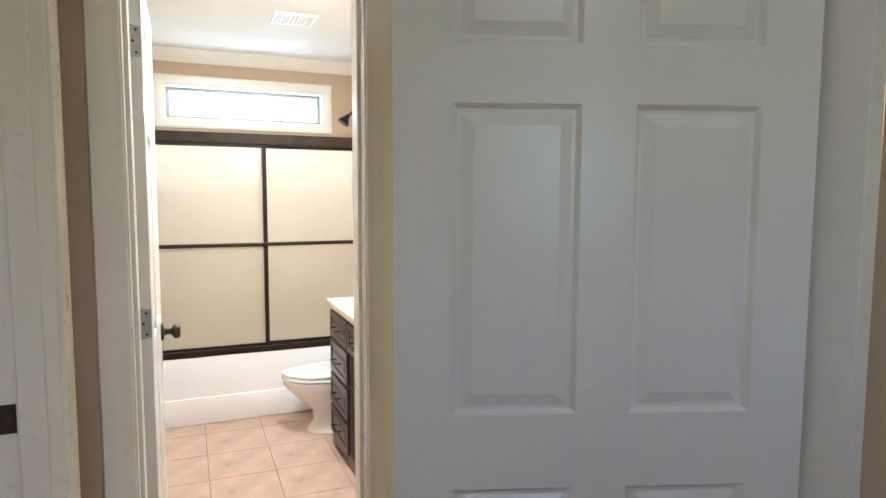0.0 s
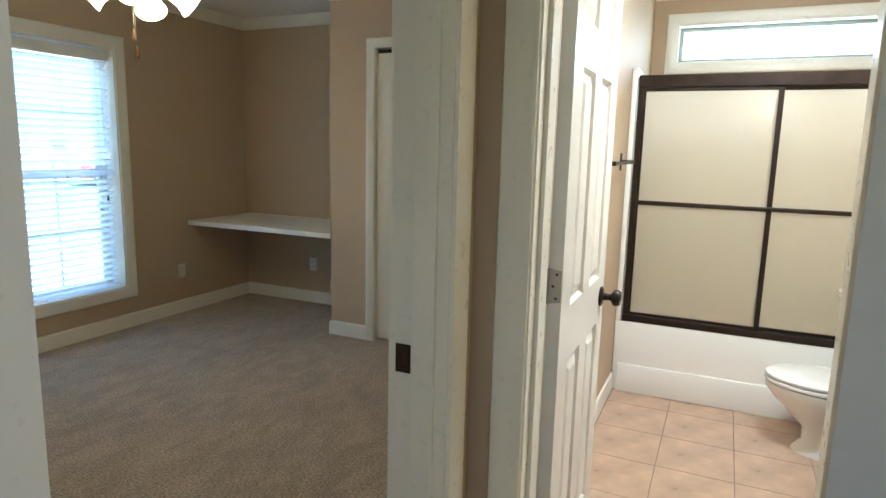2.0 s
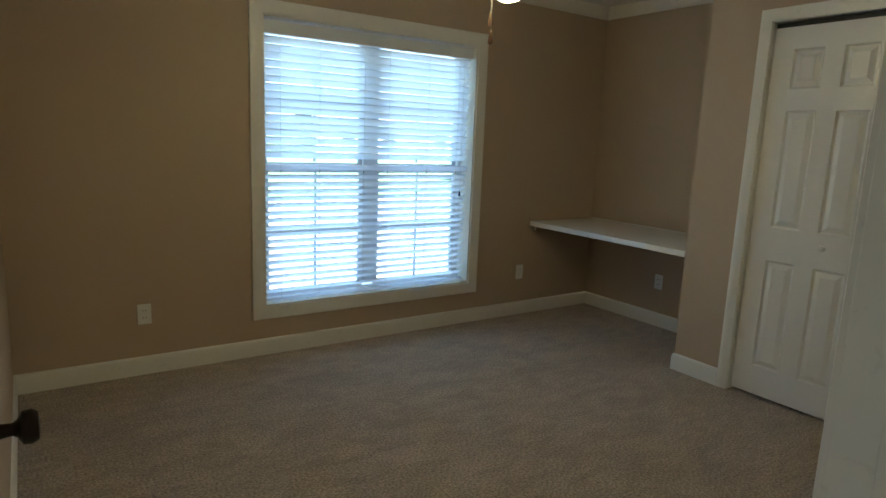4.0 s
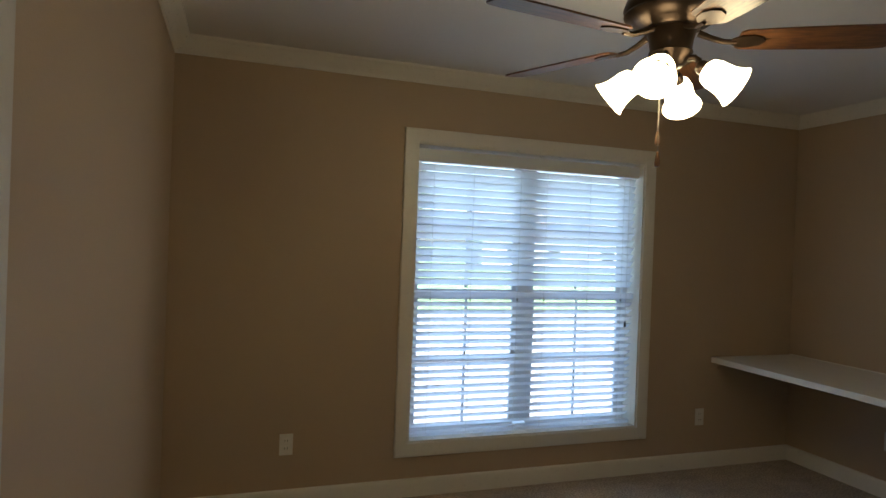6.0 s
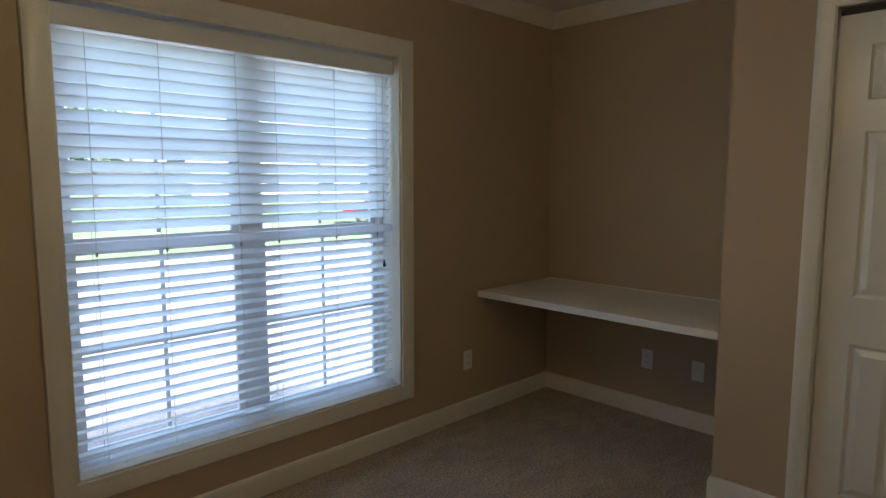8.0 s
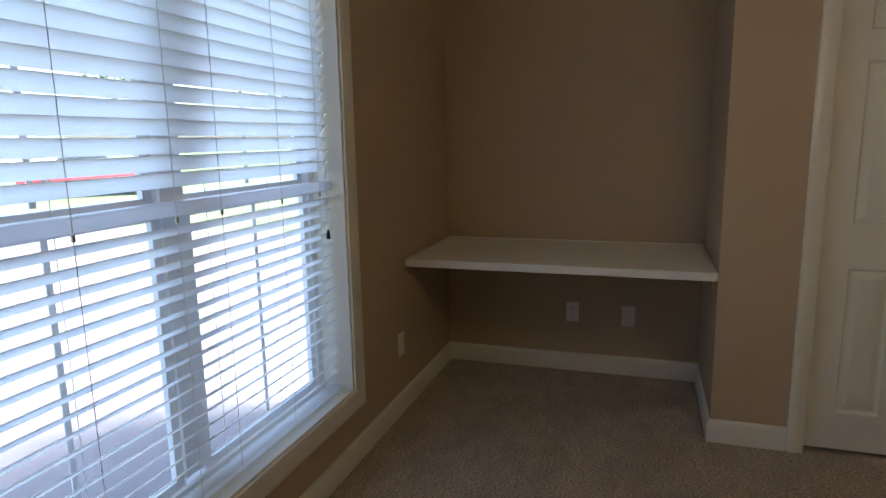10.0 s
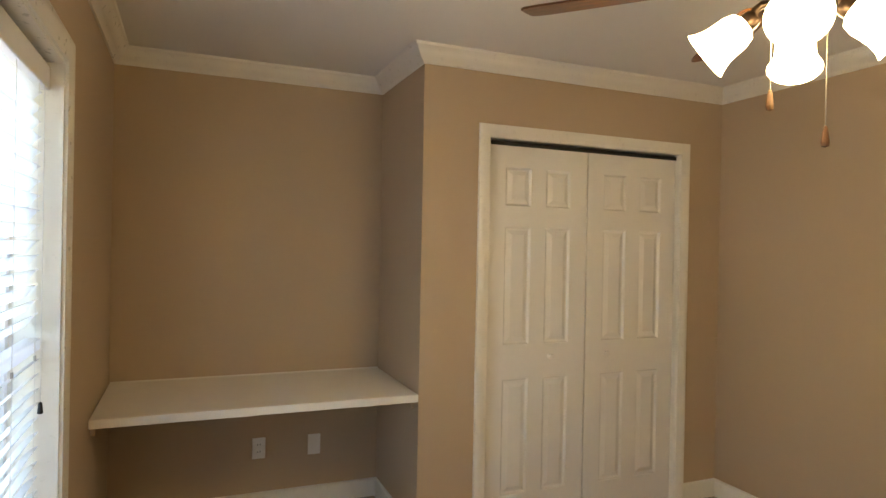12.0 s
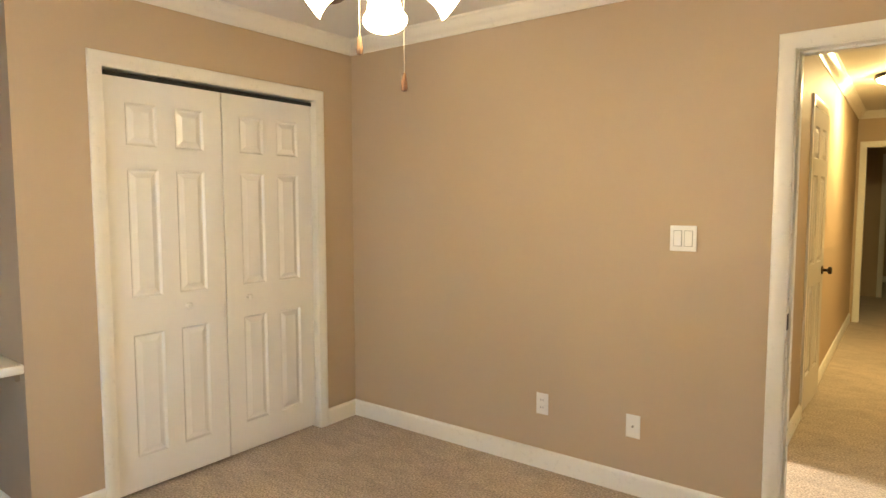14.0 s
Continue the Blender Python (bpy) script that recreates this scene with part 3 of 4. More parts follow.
# ---- bathroom window ----
win = thing("window_2", Matrix(), "narrow high transom window of obscure glass in white casing", "window", kind="structure")
casing(win, "x", XE, -1, BWIN[0] + 0.006, BWIN[1] - 0.006, BWIN[2] + 0.006, BWIN[3] - 0.006, four=True)
jamb(win, "x", XE, XE + 0.2, BWIN[0], BWIN[1], BWIN[2], BWIN[3], four=True, t=0.014)
bm = bmesh.new()
ya, yb, za, zb = BWIN[0] + 0.014, BWIN[1] - 0.014, BWIN[2] + 0.014, BWIN[3] - 0.014
for q in ((ya, ya + 0.025, za, zb), (yb - 0.025, yb, za, zb), (ya + 0.025, yb - 0.025, za, za + 0.025), (ya + 0.025, yb - 0.025, zb - 0.025, zb)):
    box(bm, XE + 0.08, q[0], q[2], XE + 0.12, q[1], q[3], 0.002)
part("window_frame", bm, ALU, win)
wy = (yb - ya - 0.05) / 4
for i in range(4):
    bm = bmesh.new()
    box(bm, XE + 0.098, ya + 0.025 + i * wy + 0.002, za + 0.025, XE + 0.103, ya + 0.025 + (i + 1) * wy - 0.002, zb - 0.025)
    p = part("pane", bm, FROST, win)
    p.visible_shadow = False
    if i:
        bm = bmesh.new()
        box(bm, XE + 0.092, ya + 0.025 + i * wy - 0.004, za + 0.025, XE + 0.097, ya + 0.025 + i * wy + 0.004, zb - 0.025)
        part("muntin", bm, ALU, win)

win = thing("window_3", Matrix(), "plain window in white casing at the end of the hall", "window", kind="structure")
casing(win, "x", -5.1, 1, NOOK[0] + 0.008, NOOK[1] - 0.008, NOOK[2] + 0.008, NOOK[3] - 0.008, four=True)
jamb(win, "x", -5.22, -5.1, NOOK[0], NOOK[1], NOOK[2], NOOK[3], four=True)
bm = bmesh.new()
box(bm, -5.20, NOOK[0] + 0.018, NOOK[2] + 0.018, -5.195, NOOK[1] - 0.018, NOOK[3] - 0.018)
p = part("pane", bm, GLASS, win)
p.visible_shadow = False

# ---- bedroom things ----
desk = thing("wall_desk", Matrix(), "white laminate built-in desk top in the niche", "desk")
bm = bmesh.new()
box(bm, -0.004, YNI + 0.002, 0.712, XE - 0.002, YN - 0.002, 0.750, 0.004)
part("top", bm, DESK, desk)
for nm, q in (("cleat", (0.05, YNI + 0.002, 0.67, XE - 0.02, YNI + 0.02, 0.712)), ("cleat", (0.05, YN - 0.02, 0.67, XE - 0.02, YN - 0.002, 0.712)), ("cleat", (XE - 0.02, YNI + 0.02, 0.67, XE - 0.002, YN - 0.02, 0.712))):
    bm = bmesh.new()
    box(bm, *q)
    part(nm, bm, WALL, desk)
bm = bmesh.new()
box(bm, XE - 0.008, YNI + 0.004, 0.750, XE - 0.002, YN - 0.004, 0.756)
part("caulk_bead", bm, DESK, desk)


def outlet(m, label, kind="outlet"):
    """A wall plate; local x across, z up, facing -y."""
    ob = thing("wall_outlet" if kind != "switch" else "light_switch", m, label, "outlet" if kind != "switch" else "light switch", "wall outlets" if kind != "switch" else "")
    w, h = (0.058, 0.058) if kind == "switch" else (0.035, 0.057)
    bm = bmesh.new()
    box(bm, -w, -0.006, -h, w, -0.0005, h, 0.0025)
    plate = part("plate", bm, PLASTIC, ob)
    if kind == "outlet":
        for z in (-0.02, 0.02):
            bm = bmesh.new()
            box(bm, -0.017, -0.0085, z - 0.014, 0.017, -0.006, z + 0.014, 0.002)
            rec = part("receptacle", bm, PLASTIC, ob)
            # thin black bars on the face paint the shade inside the slots
            for x in (-0.007, 0.007):
                bm = bmesh.new()
                box(bm, x - 0.0012, -0.0092, z - 0.003, x + 0.0012, -0.0085, z + 0.006)
                part("slot_shade", bm, BLACK, rec)
    elif kind == "switch":
        for x in (-0.0235, 0.0235):
            # grey border under each rocker paints the shadow of its gap
            bm = bmesh.new()
            box(bm, x - 0.0185, -0.0068, -0.036, x + 0.0185, -0.006, 0.036)
            part("rocker_gap_shade", bm, GAP_SHADE, plate, "grey border painting the shadow gap round the rocker")
            bm = bmesh.new()
            box(bm, x - 0.0165, -0.0105, -0.034, x + 0.0165, -0.006, 0.034, 0.002)
            part("rocker", bm, PLASTIC, ob)
    elif kind == "coax":
        bm = bmesh.new()
        tube(bm, [(0, -0.006, 0), (0, -0.014, 0)], 0.005, 12)
        part("jack", bm, NICKEL, ob)
    return ob


EL = "white duplex outlet with plate on the wall"
outlet(pose(-2.80, YN, 0.345), EL)
outlet(pose(-0.085, YN, 0.345), EL)
outlet(pose(XE, 2.585, 0.345, 0, 0, -90), EL)
outlet(pose(XE, 2.283, 0.338, 0, 0, -90), "white blank plate with cable jack under the desk", "blank")
outlet(pose(-1.40, 0, 0.352, 0, 0, 180), EL)
outlet(pose(-1.89, 0, 0.338, 0, 0, 180), "white plate with small cable jack", "coax")
outlet(pose(-2.10, 0, 1.255, 0, 0, 180), "white double rocker light switch plate", "switch")


def register(name, x0, y0, x1, y1, label, slats):
    ob = thing(name, pose(0, 0, ZC), label, "ceiling vent")
    bm = bmesh.new()
    for q in ((x0, y0, x1, y0 + 0.02), (x0, y1 - 0.02, x1, y1), (x0, y0 + 0.02, x0 + 0.02, y1 - 0.02), (x1 - 0.02, y0 + 0.02, x1, y1 - 0.02)):
        box(bm, q[0], q[1], -0.008, q[2], q[3], -0.0005, 0.002)
    part("frame", bm, PLASTIC, ob)
    for i in range(slats):
        bm = bmesh.new()
        yy = y0 + 0.02 + (i + 0.5) * (y1 - y0 - 0.04) / slats
        box(bm, x0 + 0.02, yy - 0.0035, -0.007, x1 - 0.02, yy + 0.0035, -0.001)
        part("slat", bm, PLASTIC, ob)


register("ceiling_vent", -1.71, 0.21, -1.41, 0.36, "white slatted air register in the bedroom ceiling", 7)
register("ceiling_vent", -0.52, -1.14, -0.27, -0.90, "white square exhaust grille in the bathroom ceiling", 9)

# ceiling fan with four lit shades
FX, FY, FA = -1.765, 1.63, 43
fan = thing("ceiling_fan", pose(FX, FY, 0), "bronze ceiling fan with walnut blades and four lit frosted shades", "ceiling fan")
bm = bmesh.new()
lathe(bm, [(0.0001, 2.4395), (0.068, 2.4395), (0.07, 2.425), (0.06, 2.40), (0.03, 2.385), (0.0001, 2.385)], 32)
part("canopy", bm, BRONZE_FAN, fan, smooth=True)
bm = bmesh.new()
tube(bm, [(0, 0, 2.39), (0, 0, 2.315)], 0.013, 14)
part("downrod", bm, BRONZE_FAN, fan, smooth=True)
bm = bmesh.new()
lathe(bm, [(0.0001, 2.325), (0.04, 2.322), (0.06, 2.31), (0.115, 2.29), (0.148, 2.262), (0.155, 2.238), (0.15, 2.225), (0.153, 2.218), (0.145, 2.205), (0.12, 2.188),
           (0.095, 2.178), (0.09, 2.17), (0.0001, 2.17)], 40)
part("motor_housing", bm, BRONZE_FAN, fan, "dark bronze motor housing with ribbed rim", smooth=True)
bm = bmesh.new()
lathe(bm, [(0.0001, 2.172), (0.075, 2.172), (0.078, 2.165), (0.07, 2.135), (0.066, 2.105), (0.07, 2.095), (0.062, 2.075), (0.045, 2.055), (0.02, 2.04), (0.0001, 2.038)], 32)
part("switch_housing", bm, BRONZE_FAN, fan, smooth=True)
bladebm = bmesh.new()
out = []
for r, hw in ((0.205, 0.045), (0.22, 0.056), (0.30, 0.062), (0.48, 0.068), (0.62, 0.07), (0.655, 0.064), (0.668, 0.05)):
    out.append((r, hw))
ringt = [(r, h) for r, h in out] + [(r, -h) for r, h in out[::-1]]
top = [bladebm.verts.new((r, h, 0.003)) for r, h in ringt]
bot = [bladebm.verts.new((r, h, -0.003)) for r, h in ringt]
bladebm.faces.new(top)
bladebm.faces.new(bot[::-1])
for i in range(len(top)):
    j = (i + 1) % len(top)
    bladebm.faces.new((top[i], bot[i], bot[j], top[j]))
blade_me = mesh("blade", bladebm, BLADE)
ibm = bmesh.new()
tube(ibm, [(0.085, 0, 0.025), (0.12, 0, 0.008), (0.16, 0, -0.006), (0.20, 0, -0.008)], [0.012, 0.010, 0.009, 0.008], 8)
pts = [(0.185, 0.014), (0.21, 0.034), (0.245, 0.036), (0.275, 0.022), (0.288, 0.0), (0.275, -0.022), (0.245, -0.036), (0.21, -0.034), (0.185, -0.014)]
ta = [ibm.verts.new((a, b, -0.0035)) for a, b in pts]
tb = [ibm.verts.new((a, b, -0.0085)) for a, b in pts]
ibm.faces.new(ta)
ibm.faces.new(tb[::-1])
for i in range(len(ta)):
    j = (i + 1) % len(ta)
    ibm.faces.new((ta[i], tb[i], tb[j], ta[j]))
iron_me = mesh("blade_iron", ibm, BRONZE_FAN)
for i in range(5):
    b = new("blade", blade_me)
    b.parent = fan
    b.matrix_basis = pose(0, 0, 2.136, 0, 0, FA + 72 * i) @ pose(0, 0, 0, -11, 0, 0)
    ir = new("blade_iron", iron_me)
    ir.parent = b
SH = 39
for i in range(4):
    arm_m = pose(0, 0, -0.012, 0, 0, SH + 90 * i)
    bm = bmesh.new()
    tube(bm, [(0.05, 0, 2.085), (0.075, 0, 2.084), (0.088, 0, 2.074), (0.094, 0, 2.056)], 0.010, 10)
    arm = part("lamp_arm", bm, BRONZE_FAN, fan, smooth=True)
    arm.matrix_basis = arm_m
    tilt = Matrix.Translation((0.096, 0, 2.052)) @ Matrix.Rotation(radians(-54), 4, 'Y') @ Matrix.Scale(0.95, 4)
    bm = bmesh.new()
    lathe(bm, [(0.0001, 0.012), (0.018, 0.012), (0.024, 0.0), (0.026, -0.02), (0.022, -0.03)], 20, tilt)
    part("socket", bm, BRONZE_FAN, arm, smooth=True)
    bm = bmesh.new()
    lathe(bm, [(0.024, -0.016), (0.040, -0.026), (0.0485, -0.050), (0.050, -0.075), (0.053, -0.100), (0.062, -0.125), (0.070, -0.137), (0.068, -0.138), (0.060, -0.124),
               (0.050, -0.10), (0.047, -0.075), (0.045, -0.05), (0.037, -0.029), (0.022, -0.02)], 28, tilt)
    bl = bmesh.new()
    lathe(bl, [(0.0001, -0.022), (0.014, -0.024), (0.016, -0.04), (0.029, -0.068), (0.030, -0.08), (0.022, -0.098), (0.0001, -0.105)], 20, tilt)
    part("light_bulb", bl, SHADE, arm, smooth=True)
    part("shade", bm, SHADE, arm, "frosted bell glass shade, lit", smooth=True)
for (x, y, zz, l0) in ((0.013, 0.067, 1.83, 2.05), (-0.057, -0.028, 1.742, 2.06)):
    bm = bmesh.new()
    tube(bm, [(x, y, l0), (x, y, zz + 0.02)], 0.0012, 6)
    ch = part("pull_chain", bm, NICKEL, fan)
    bm = bmesh.new()
    lathe(bm, [(0.0001, 0.024), (0.004, 0.022), (0.006, 0.01), (0.0095, -0.015), (0.008, -0.024), (0.0001, -0.027)], 14, Matrix.Translation((x, y, zz)))
    part("pull", bm, PULLW, ch, "turned wooden pull")

# ---- bathroom things ----
YT0, YT1, XT = -1.69, -0.14, -0.113
tub = thing("bathtub", Matrix(), "white acrylic alcove bathtub with moulded apron and surround", "bathtub")
bm = bmesh.new()
box(bm, XT, YT0 + 0.002, 0.0, XT + 0.05, YT1 - 0.002, 0.415, 0.012)
box(bm, XT - 0.012, YT0 + 0.03, 0.0, XT + 0.01, YT1 - 0.03, 0.17, 0.008)
part("apron", bm, ACRYLIC, tub, smooth=True)
bm = bmesh.new()
rim = []
for ins, zz in ((0.0, 0.405), (0.0, 0.42), (0.075, 0.42), (0.10, 0.40), (0.15, 0.12), (0.22, 0.08)):
    a, b, c, d = XT + 0.05 * (ins == 0) + ins, XE - 0.002 - ins, YT0 + 0.002 + ins, YT1 - 0.002 - ins
    if ins == 0:
        a = XT + 0.004
    rim.append([bm.verts.new(p) for p in ((a, c, zz), (b, c, zz), (b, d, zz), (a, d, zz))])
for p, q in zip(rim, rim[1:]):
    for i in range(4):
        bm.faces.new((p[i], p[(i + 1) % 4], q[(i + 1) % 4], q[i]))
bm.faces.new(rim[-1])
part("basin", bm, ACRYLIC, tub, smooth=True)
sur = bmesh.new()
box(sur, XE - 0.03, YT0 + 0.032, 0.421, XE - 0.002, YT1 - 0.032, 1.84, 0.006)
box(sur, XT + 0.0, YT0 + 0.002, 0.421, XE - 0.002, YT0 + 0.03, 1.84, 0.006)
box(sur, XT + 0.0, YT1 - 0.03, 0.421, XE - 0.002, YT1 - 0.002, 1.84, 0.006)
part("surround", sur, ACRYLIC, tub, smooth=True)
bm = bmesh.new()
box(bm, XE - 0.13, YT0 + 0.10, 0.98, XE - 0.031, YT0 + 0.5, 1.02, 0.012)
part("moulded_shelf", bm, ACRYLIC, tub, smooth=True)
bm = bmesh.new()
tube(bm, [(XE - 0.05, -0.55, 0.93), (XE - 0.08, -0.55, 0.95), (XE - 0.08, -1.0, 0.95), (XE - 0.05, -1.0, 0.93)], 0.012, 10)
part("grab_bar", bm, ACRYLIC, tub, smooth=True)

enc = thing("shower_door", Matrix(), "sliding obscure glass shower doors in dark bronze frame", "shower door")
YA, YZ = -1.658, -0.178
for nm, q in (("header", (XT + 0.004, YA, 1.735, XT + 0.06, YZ, 1.80)), ("bottom_track", (XT + 0.006, YA, 0.421, XT + 0.06, YZ, 0.46)),
              ("side_jamb", (XT + 0.012, YZ - 0.03, 0.46, XT + 0.05, YZ, 1.735)), ("side_jamb", (XT + 0.012, YA, 0.46, XT + 0.05, YA + 0.03, 1.735))):
    bm = bmesh.new()
    box(bm, *q, 0.004)
    part(nm, bm, BRONZE, enc)
for (p0, p1, xx) in ((-0.886, YZ - 0.03, XT + 0.018), (YA + 0.03, -0.850, XT + 0.040)):
    bm = bmesh.new()
    box(bm, xx, p0, 0.462, xx + 0.012, p0 + 0.026, 1.734, 0.002)
    box(bm, xx, p1 - 0.012, 0.462, xx + 0.012, p1, 1.734, 0.002)
    box(bm, xx, p0 + 0.026, 0.462, xx + 0.012, p1 - 0.012, 0.478, 0.002)
    box(bm, xx, p0 + 0.026, 1.715, xx + 0.012, p1 - 0.012, 1.734, 0.002)
    pan = part("sliding_panel", bm, BRONZE, enc)
    bm = bmesh.new()
    box(bm, xx + 0.004, p0 + 0.024, 0.476, xx + 0.008, p1 - 0.010, 1.717)
    g = part("glass", bm, OBSCURE, pan, "obscure rain glass")
    bm = bmesh.new()
    box(bm, xx - 0.014, p0 + 0.004, 1.098, xx - 0.001, p1 - 0.004, 1.122, 0.004)
    part("towel_bar", bm, BRONZE, pan)

sh = thing("shower_head", Matrix(), "dark bronze shower head on a bent arm", "shower head")
bm = bmesh.new()
tube(bm, [(0.30, -1.688, 2.03), (0.30, -1.62, 2.05), (0.30, -1.55, 2.03), (0.30, -1.51, 1.99)], 0.009, 10)
part("arm", bm, BRONZE, sh, smooth=True)
bm = bmesh.new()
lathe(bm, [(0.0001, 0.02), (0.014, 0.02), (0.018, 0.0), (0.042, -0.04), (0.042, -0.052), (0.0001, -0.052)], 20, Matrix.Translation((0.30, -1.50, 1.98)) @ Matrix.Rotation(radians(35), 4, 'X'))
part("head", bm, BRONZE, sh, smooth=True)

tb = thing("towel_bar", Matrix(), "dark bronze towel bar on the bathroom wall", "towel bar")
for x in (-0.32, -0.88):
    bm = bmesh.new()
    box(bm, x - 0.012, -0.148, 1.29, x + 0.012, -0.1405, 1.38, 0.002)
    box(bm, x - 0.008, -0.21, 1.325, x + 0.008, -0.148, 1.345, 0.003)
    part("bracket", bm, BRONZE, tb)
bm = bmesh.new()
tube(bm, [(-0.90, -0.205, 1.335), (-0.30, -0.205, 1.335)], 0.008, 10)
part("bar", bm, BRONZE, tb, smooth=True)

# toilet: local +y is its front
toi = thing("toilet", pose(-0.455, -1.685, 0) @ Matrix.Diagonal((1, 1, 0.95, 1)), "white porcelain toilet with closed lid", "toilet")


def oval(bm, rings, seg=28):
    rr = []
    for cy, rx, ry, zz in rings:
        rr.append([bm.verts.new((rx * math.cos(2 * math.pi * i / seg), cy + ry * math.sin(2 * math.pi * i / seg), zz)) for i in range(seg)])
    for a, b in zip(rr, rr[1:]):
        for i in range(seg):
            bm.faces.new((a[i], a[(i + 1) % seg], b[(i + 1) % seg], b[i]))
    bm.faces.new(rr[0][::-1])
    bm.faces.new(rr[-1])


bm = bmesh.new()
oval(bm, [(0.40, 0.115, 0.235, 0.0), (0.40, 0.112, 0.23, 0.018), (0.39, 0.092, 0.205, 0.06), (0.40, 0.092, 0.20, 0.13), (0.43, 0.125, 0.235, 0.20), (0.47, 0.17, 0.27, 0.275), (0.485, 0.185, 0.285, 0.315), (0.485, 0.187, 0.287, 0.345)])
part("bowl", bm, PORCELAIN, toi, smooth=True)
bm = bmesh.new()
oval(bm, [(0.485, 0.182, 0.282, 0.347), (0.485, 0.19, 0.292, 0.353), (0.485, 0.19, 0.292, 0.366), (0.485, 0.184, 0.286, 0.369)])
part("seat", bm, PORCELAIN, toi, smooth=True)
bm = bmesh.new()
oval(bm, [(0.485, 0.176, 0.278, 0.374), (0.485, 0.188, 0.290, 0.378), (0.485, 0.188, 0.290, 0.388), (0.48, 0.17, 0.27, 0.396), (0.47, 0.10, 0.17, 0.40)])
part("lid", bm, PORCELAIN, toi, smooth=True)
bm = bmesh.new()
box(bm, -0.21, 0.0, 0.33, 0.21, 0.19, 0.72, 0.02)
tank = part("tank", bm, PORCELAIN, toi, smooth=True)
bm = bmesh.new()
box(bm, -0.22, -0.002, 0.722, 0.22, 0.20, 0.75, 0.01)
part("tank_lid", bm, PORCELAIN, tank, smooth=True)
bm = bmesh.new()
box(bm, -0.17, 0.20, 0.60, -0.09, 0.212, 0.62, 0.003)
part("flush_lever", bm, NICKEL, tank)

# vanity of dark wood
VX0, VX1, VY = -1.95, -0.695, -1.162
van = thing("vanity_cabinet", Matrix(), "dark cherry bathroom vanity with drawers and black pulls", "vanity")
bm = bmesh.new()
box(bm, VX0, -1.688, 0.0, VX1, VY, 0.80, 0.003)
part("body", bm, VANITY_WOOD, van)


def front(x0, x1, z0, z1, nm, upright):
    bm = bmesh.new()
    prev = None
    for ins, d in ((0, 0.0005), (0, 0.014), (0.004, 0.018), (0.03, 0.018), (0.036, 0.011), (0.05, 0.011), (0.062, 0.017)):
        ins = min(ins, (z1 - z0) / 2 - 0.004)
        ring = [bm.verts.new((a, VY + d, b)) for a, b in ((x0 + ins, z0 + ins), (x1 - ins, z0 + ins), (x1 - ins, z1 - ins), (x0 + ins, z1 - ins))]
        if prev:
            for i in range(4):
                bm.faces.new((prev[i], prev[(i + 1) % 4], ring[(i + 1) % 4], ring[i]))
        prev = ring
    bm.faces.new(prev)
    ob = part(nm, bm, VANITY_WOOD, van)
    bm = bmesh.new()
    xc, zc = (x0 + x1) / 2, (z0 + z1) / 2
    if upright:
        pts = [(x1 - 0.04, VY + 0.016, zc - 0.05), (x1 - 0.04, VY + 0.045, zc - 0.045), (x1 - 0.04, VY + 0.045, zc + 0.045), (x1 - 0.04, VY + 0.016, zc + 0.05)]
    else:
        pts = [(xc - 0.055, VY + 0.016, zc), (xc - 0.05, VY + 0.045, zc), (xc + 0.05, VY + 0.045, zc), (xc + 0.055, VY + 0.016, zc)]
    tube(bm, pts, 0.005, 8)
    part("pull", bm, BRONZE, ob, "black bar pull")


for s, e in ((0.63, 0.78), (0.44, 0.615), (0.255, 0.425), (0.08, 0.24)):
    front(VX1 - 0.40, VX1 - 0.015, s, e, "drawer", False)
front(VX0 + 0.46, VX1 - 0.415, 0.63, 0.78, "drawer", False)
front(VX0 + 0.02, VX0 + 0.445, 0.08, 0.78, "cabinet_door", True)
# flat black panel on the solid body paints the knee space's shade
bm = bmesh.new()
box(bm, VX0 + 0.47, VY - 0.002, 0.08, VX1 - 0.425, VY + 0.002, 0.615)
part("knee_shade", bm, BLACK, van, "black panel painting the shade of an open knee space")
ct = thing("countertop", Matrix(), "cream cultured marble countertop with backsplash", "countertop")
bm = bmesh.new()
box(bm, VX0 - 0.01, -1.688, 0.801, VX1 + 0.02, VY + 0.03, 0.838, 0.006)
part("slab", bm, COUNTER, ct)
bm = bmesh.new()
box(bm, VX0 - 0.01, -1.688, 0.838, VX1 + 0.02, -1.668, 0.93, 0.004)
part("backsplash", bm, COUNTER, ct)
fa = thing("faucet", pose(-1.0, -1.55, 0.838), "dark bronze basin faucet on the countertop", "faucet")
bm = bmesh.new()
box(bm, -0.08, -0.025, 0.0, 0.08, 0.025, 0.012, 0.004)
part("base", bm, BRONZE, fa)
bm = bmesh.new()
tube(bm, [(0, 0, 0.01), (0, 0, 0.09), (0, 0.04, 0.12), (0, 0.10, 0.10)], 0.012, 10)
part("spout", bm, BRONZE, fa, smooth=True)
for x in (-0.06, 0.06):
    bm = bmesh.new()
    tube(bm, [(x, 0, 0.01), (x, 0, 0.05), (x * 1.5, 0.02, 0.06)], 0.009, 8)
    part("lever", bm, BRONZE, fa, smooth=True)


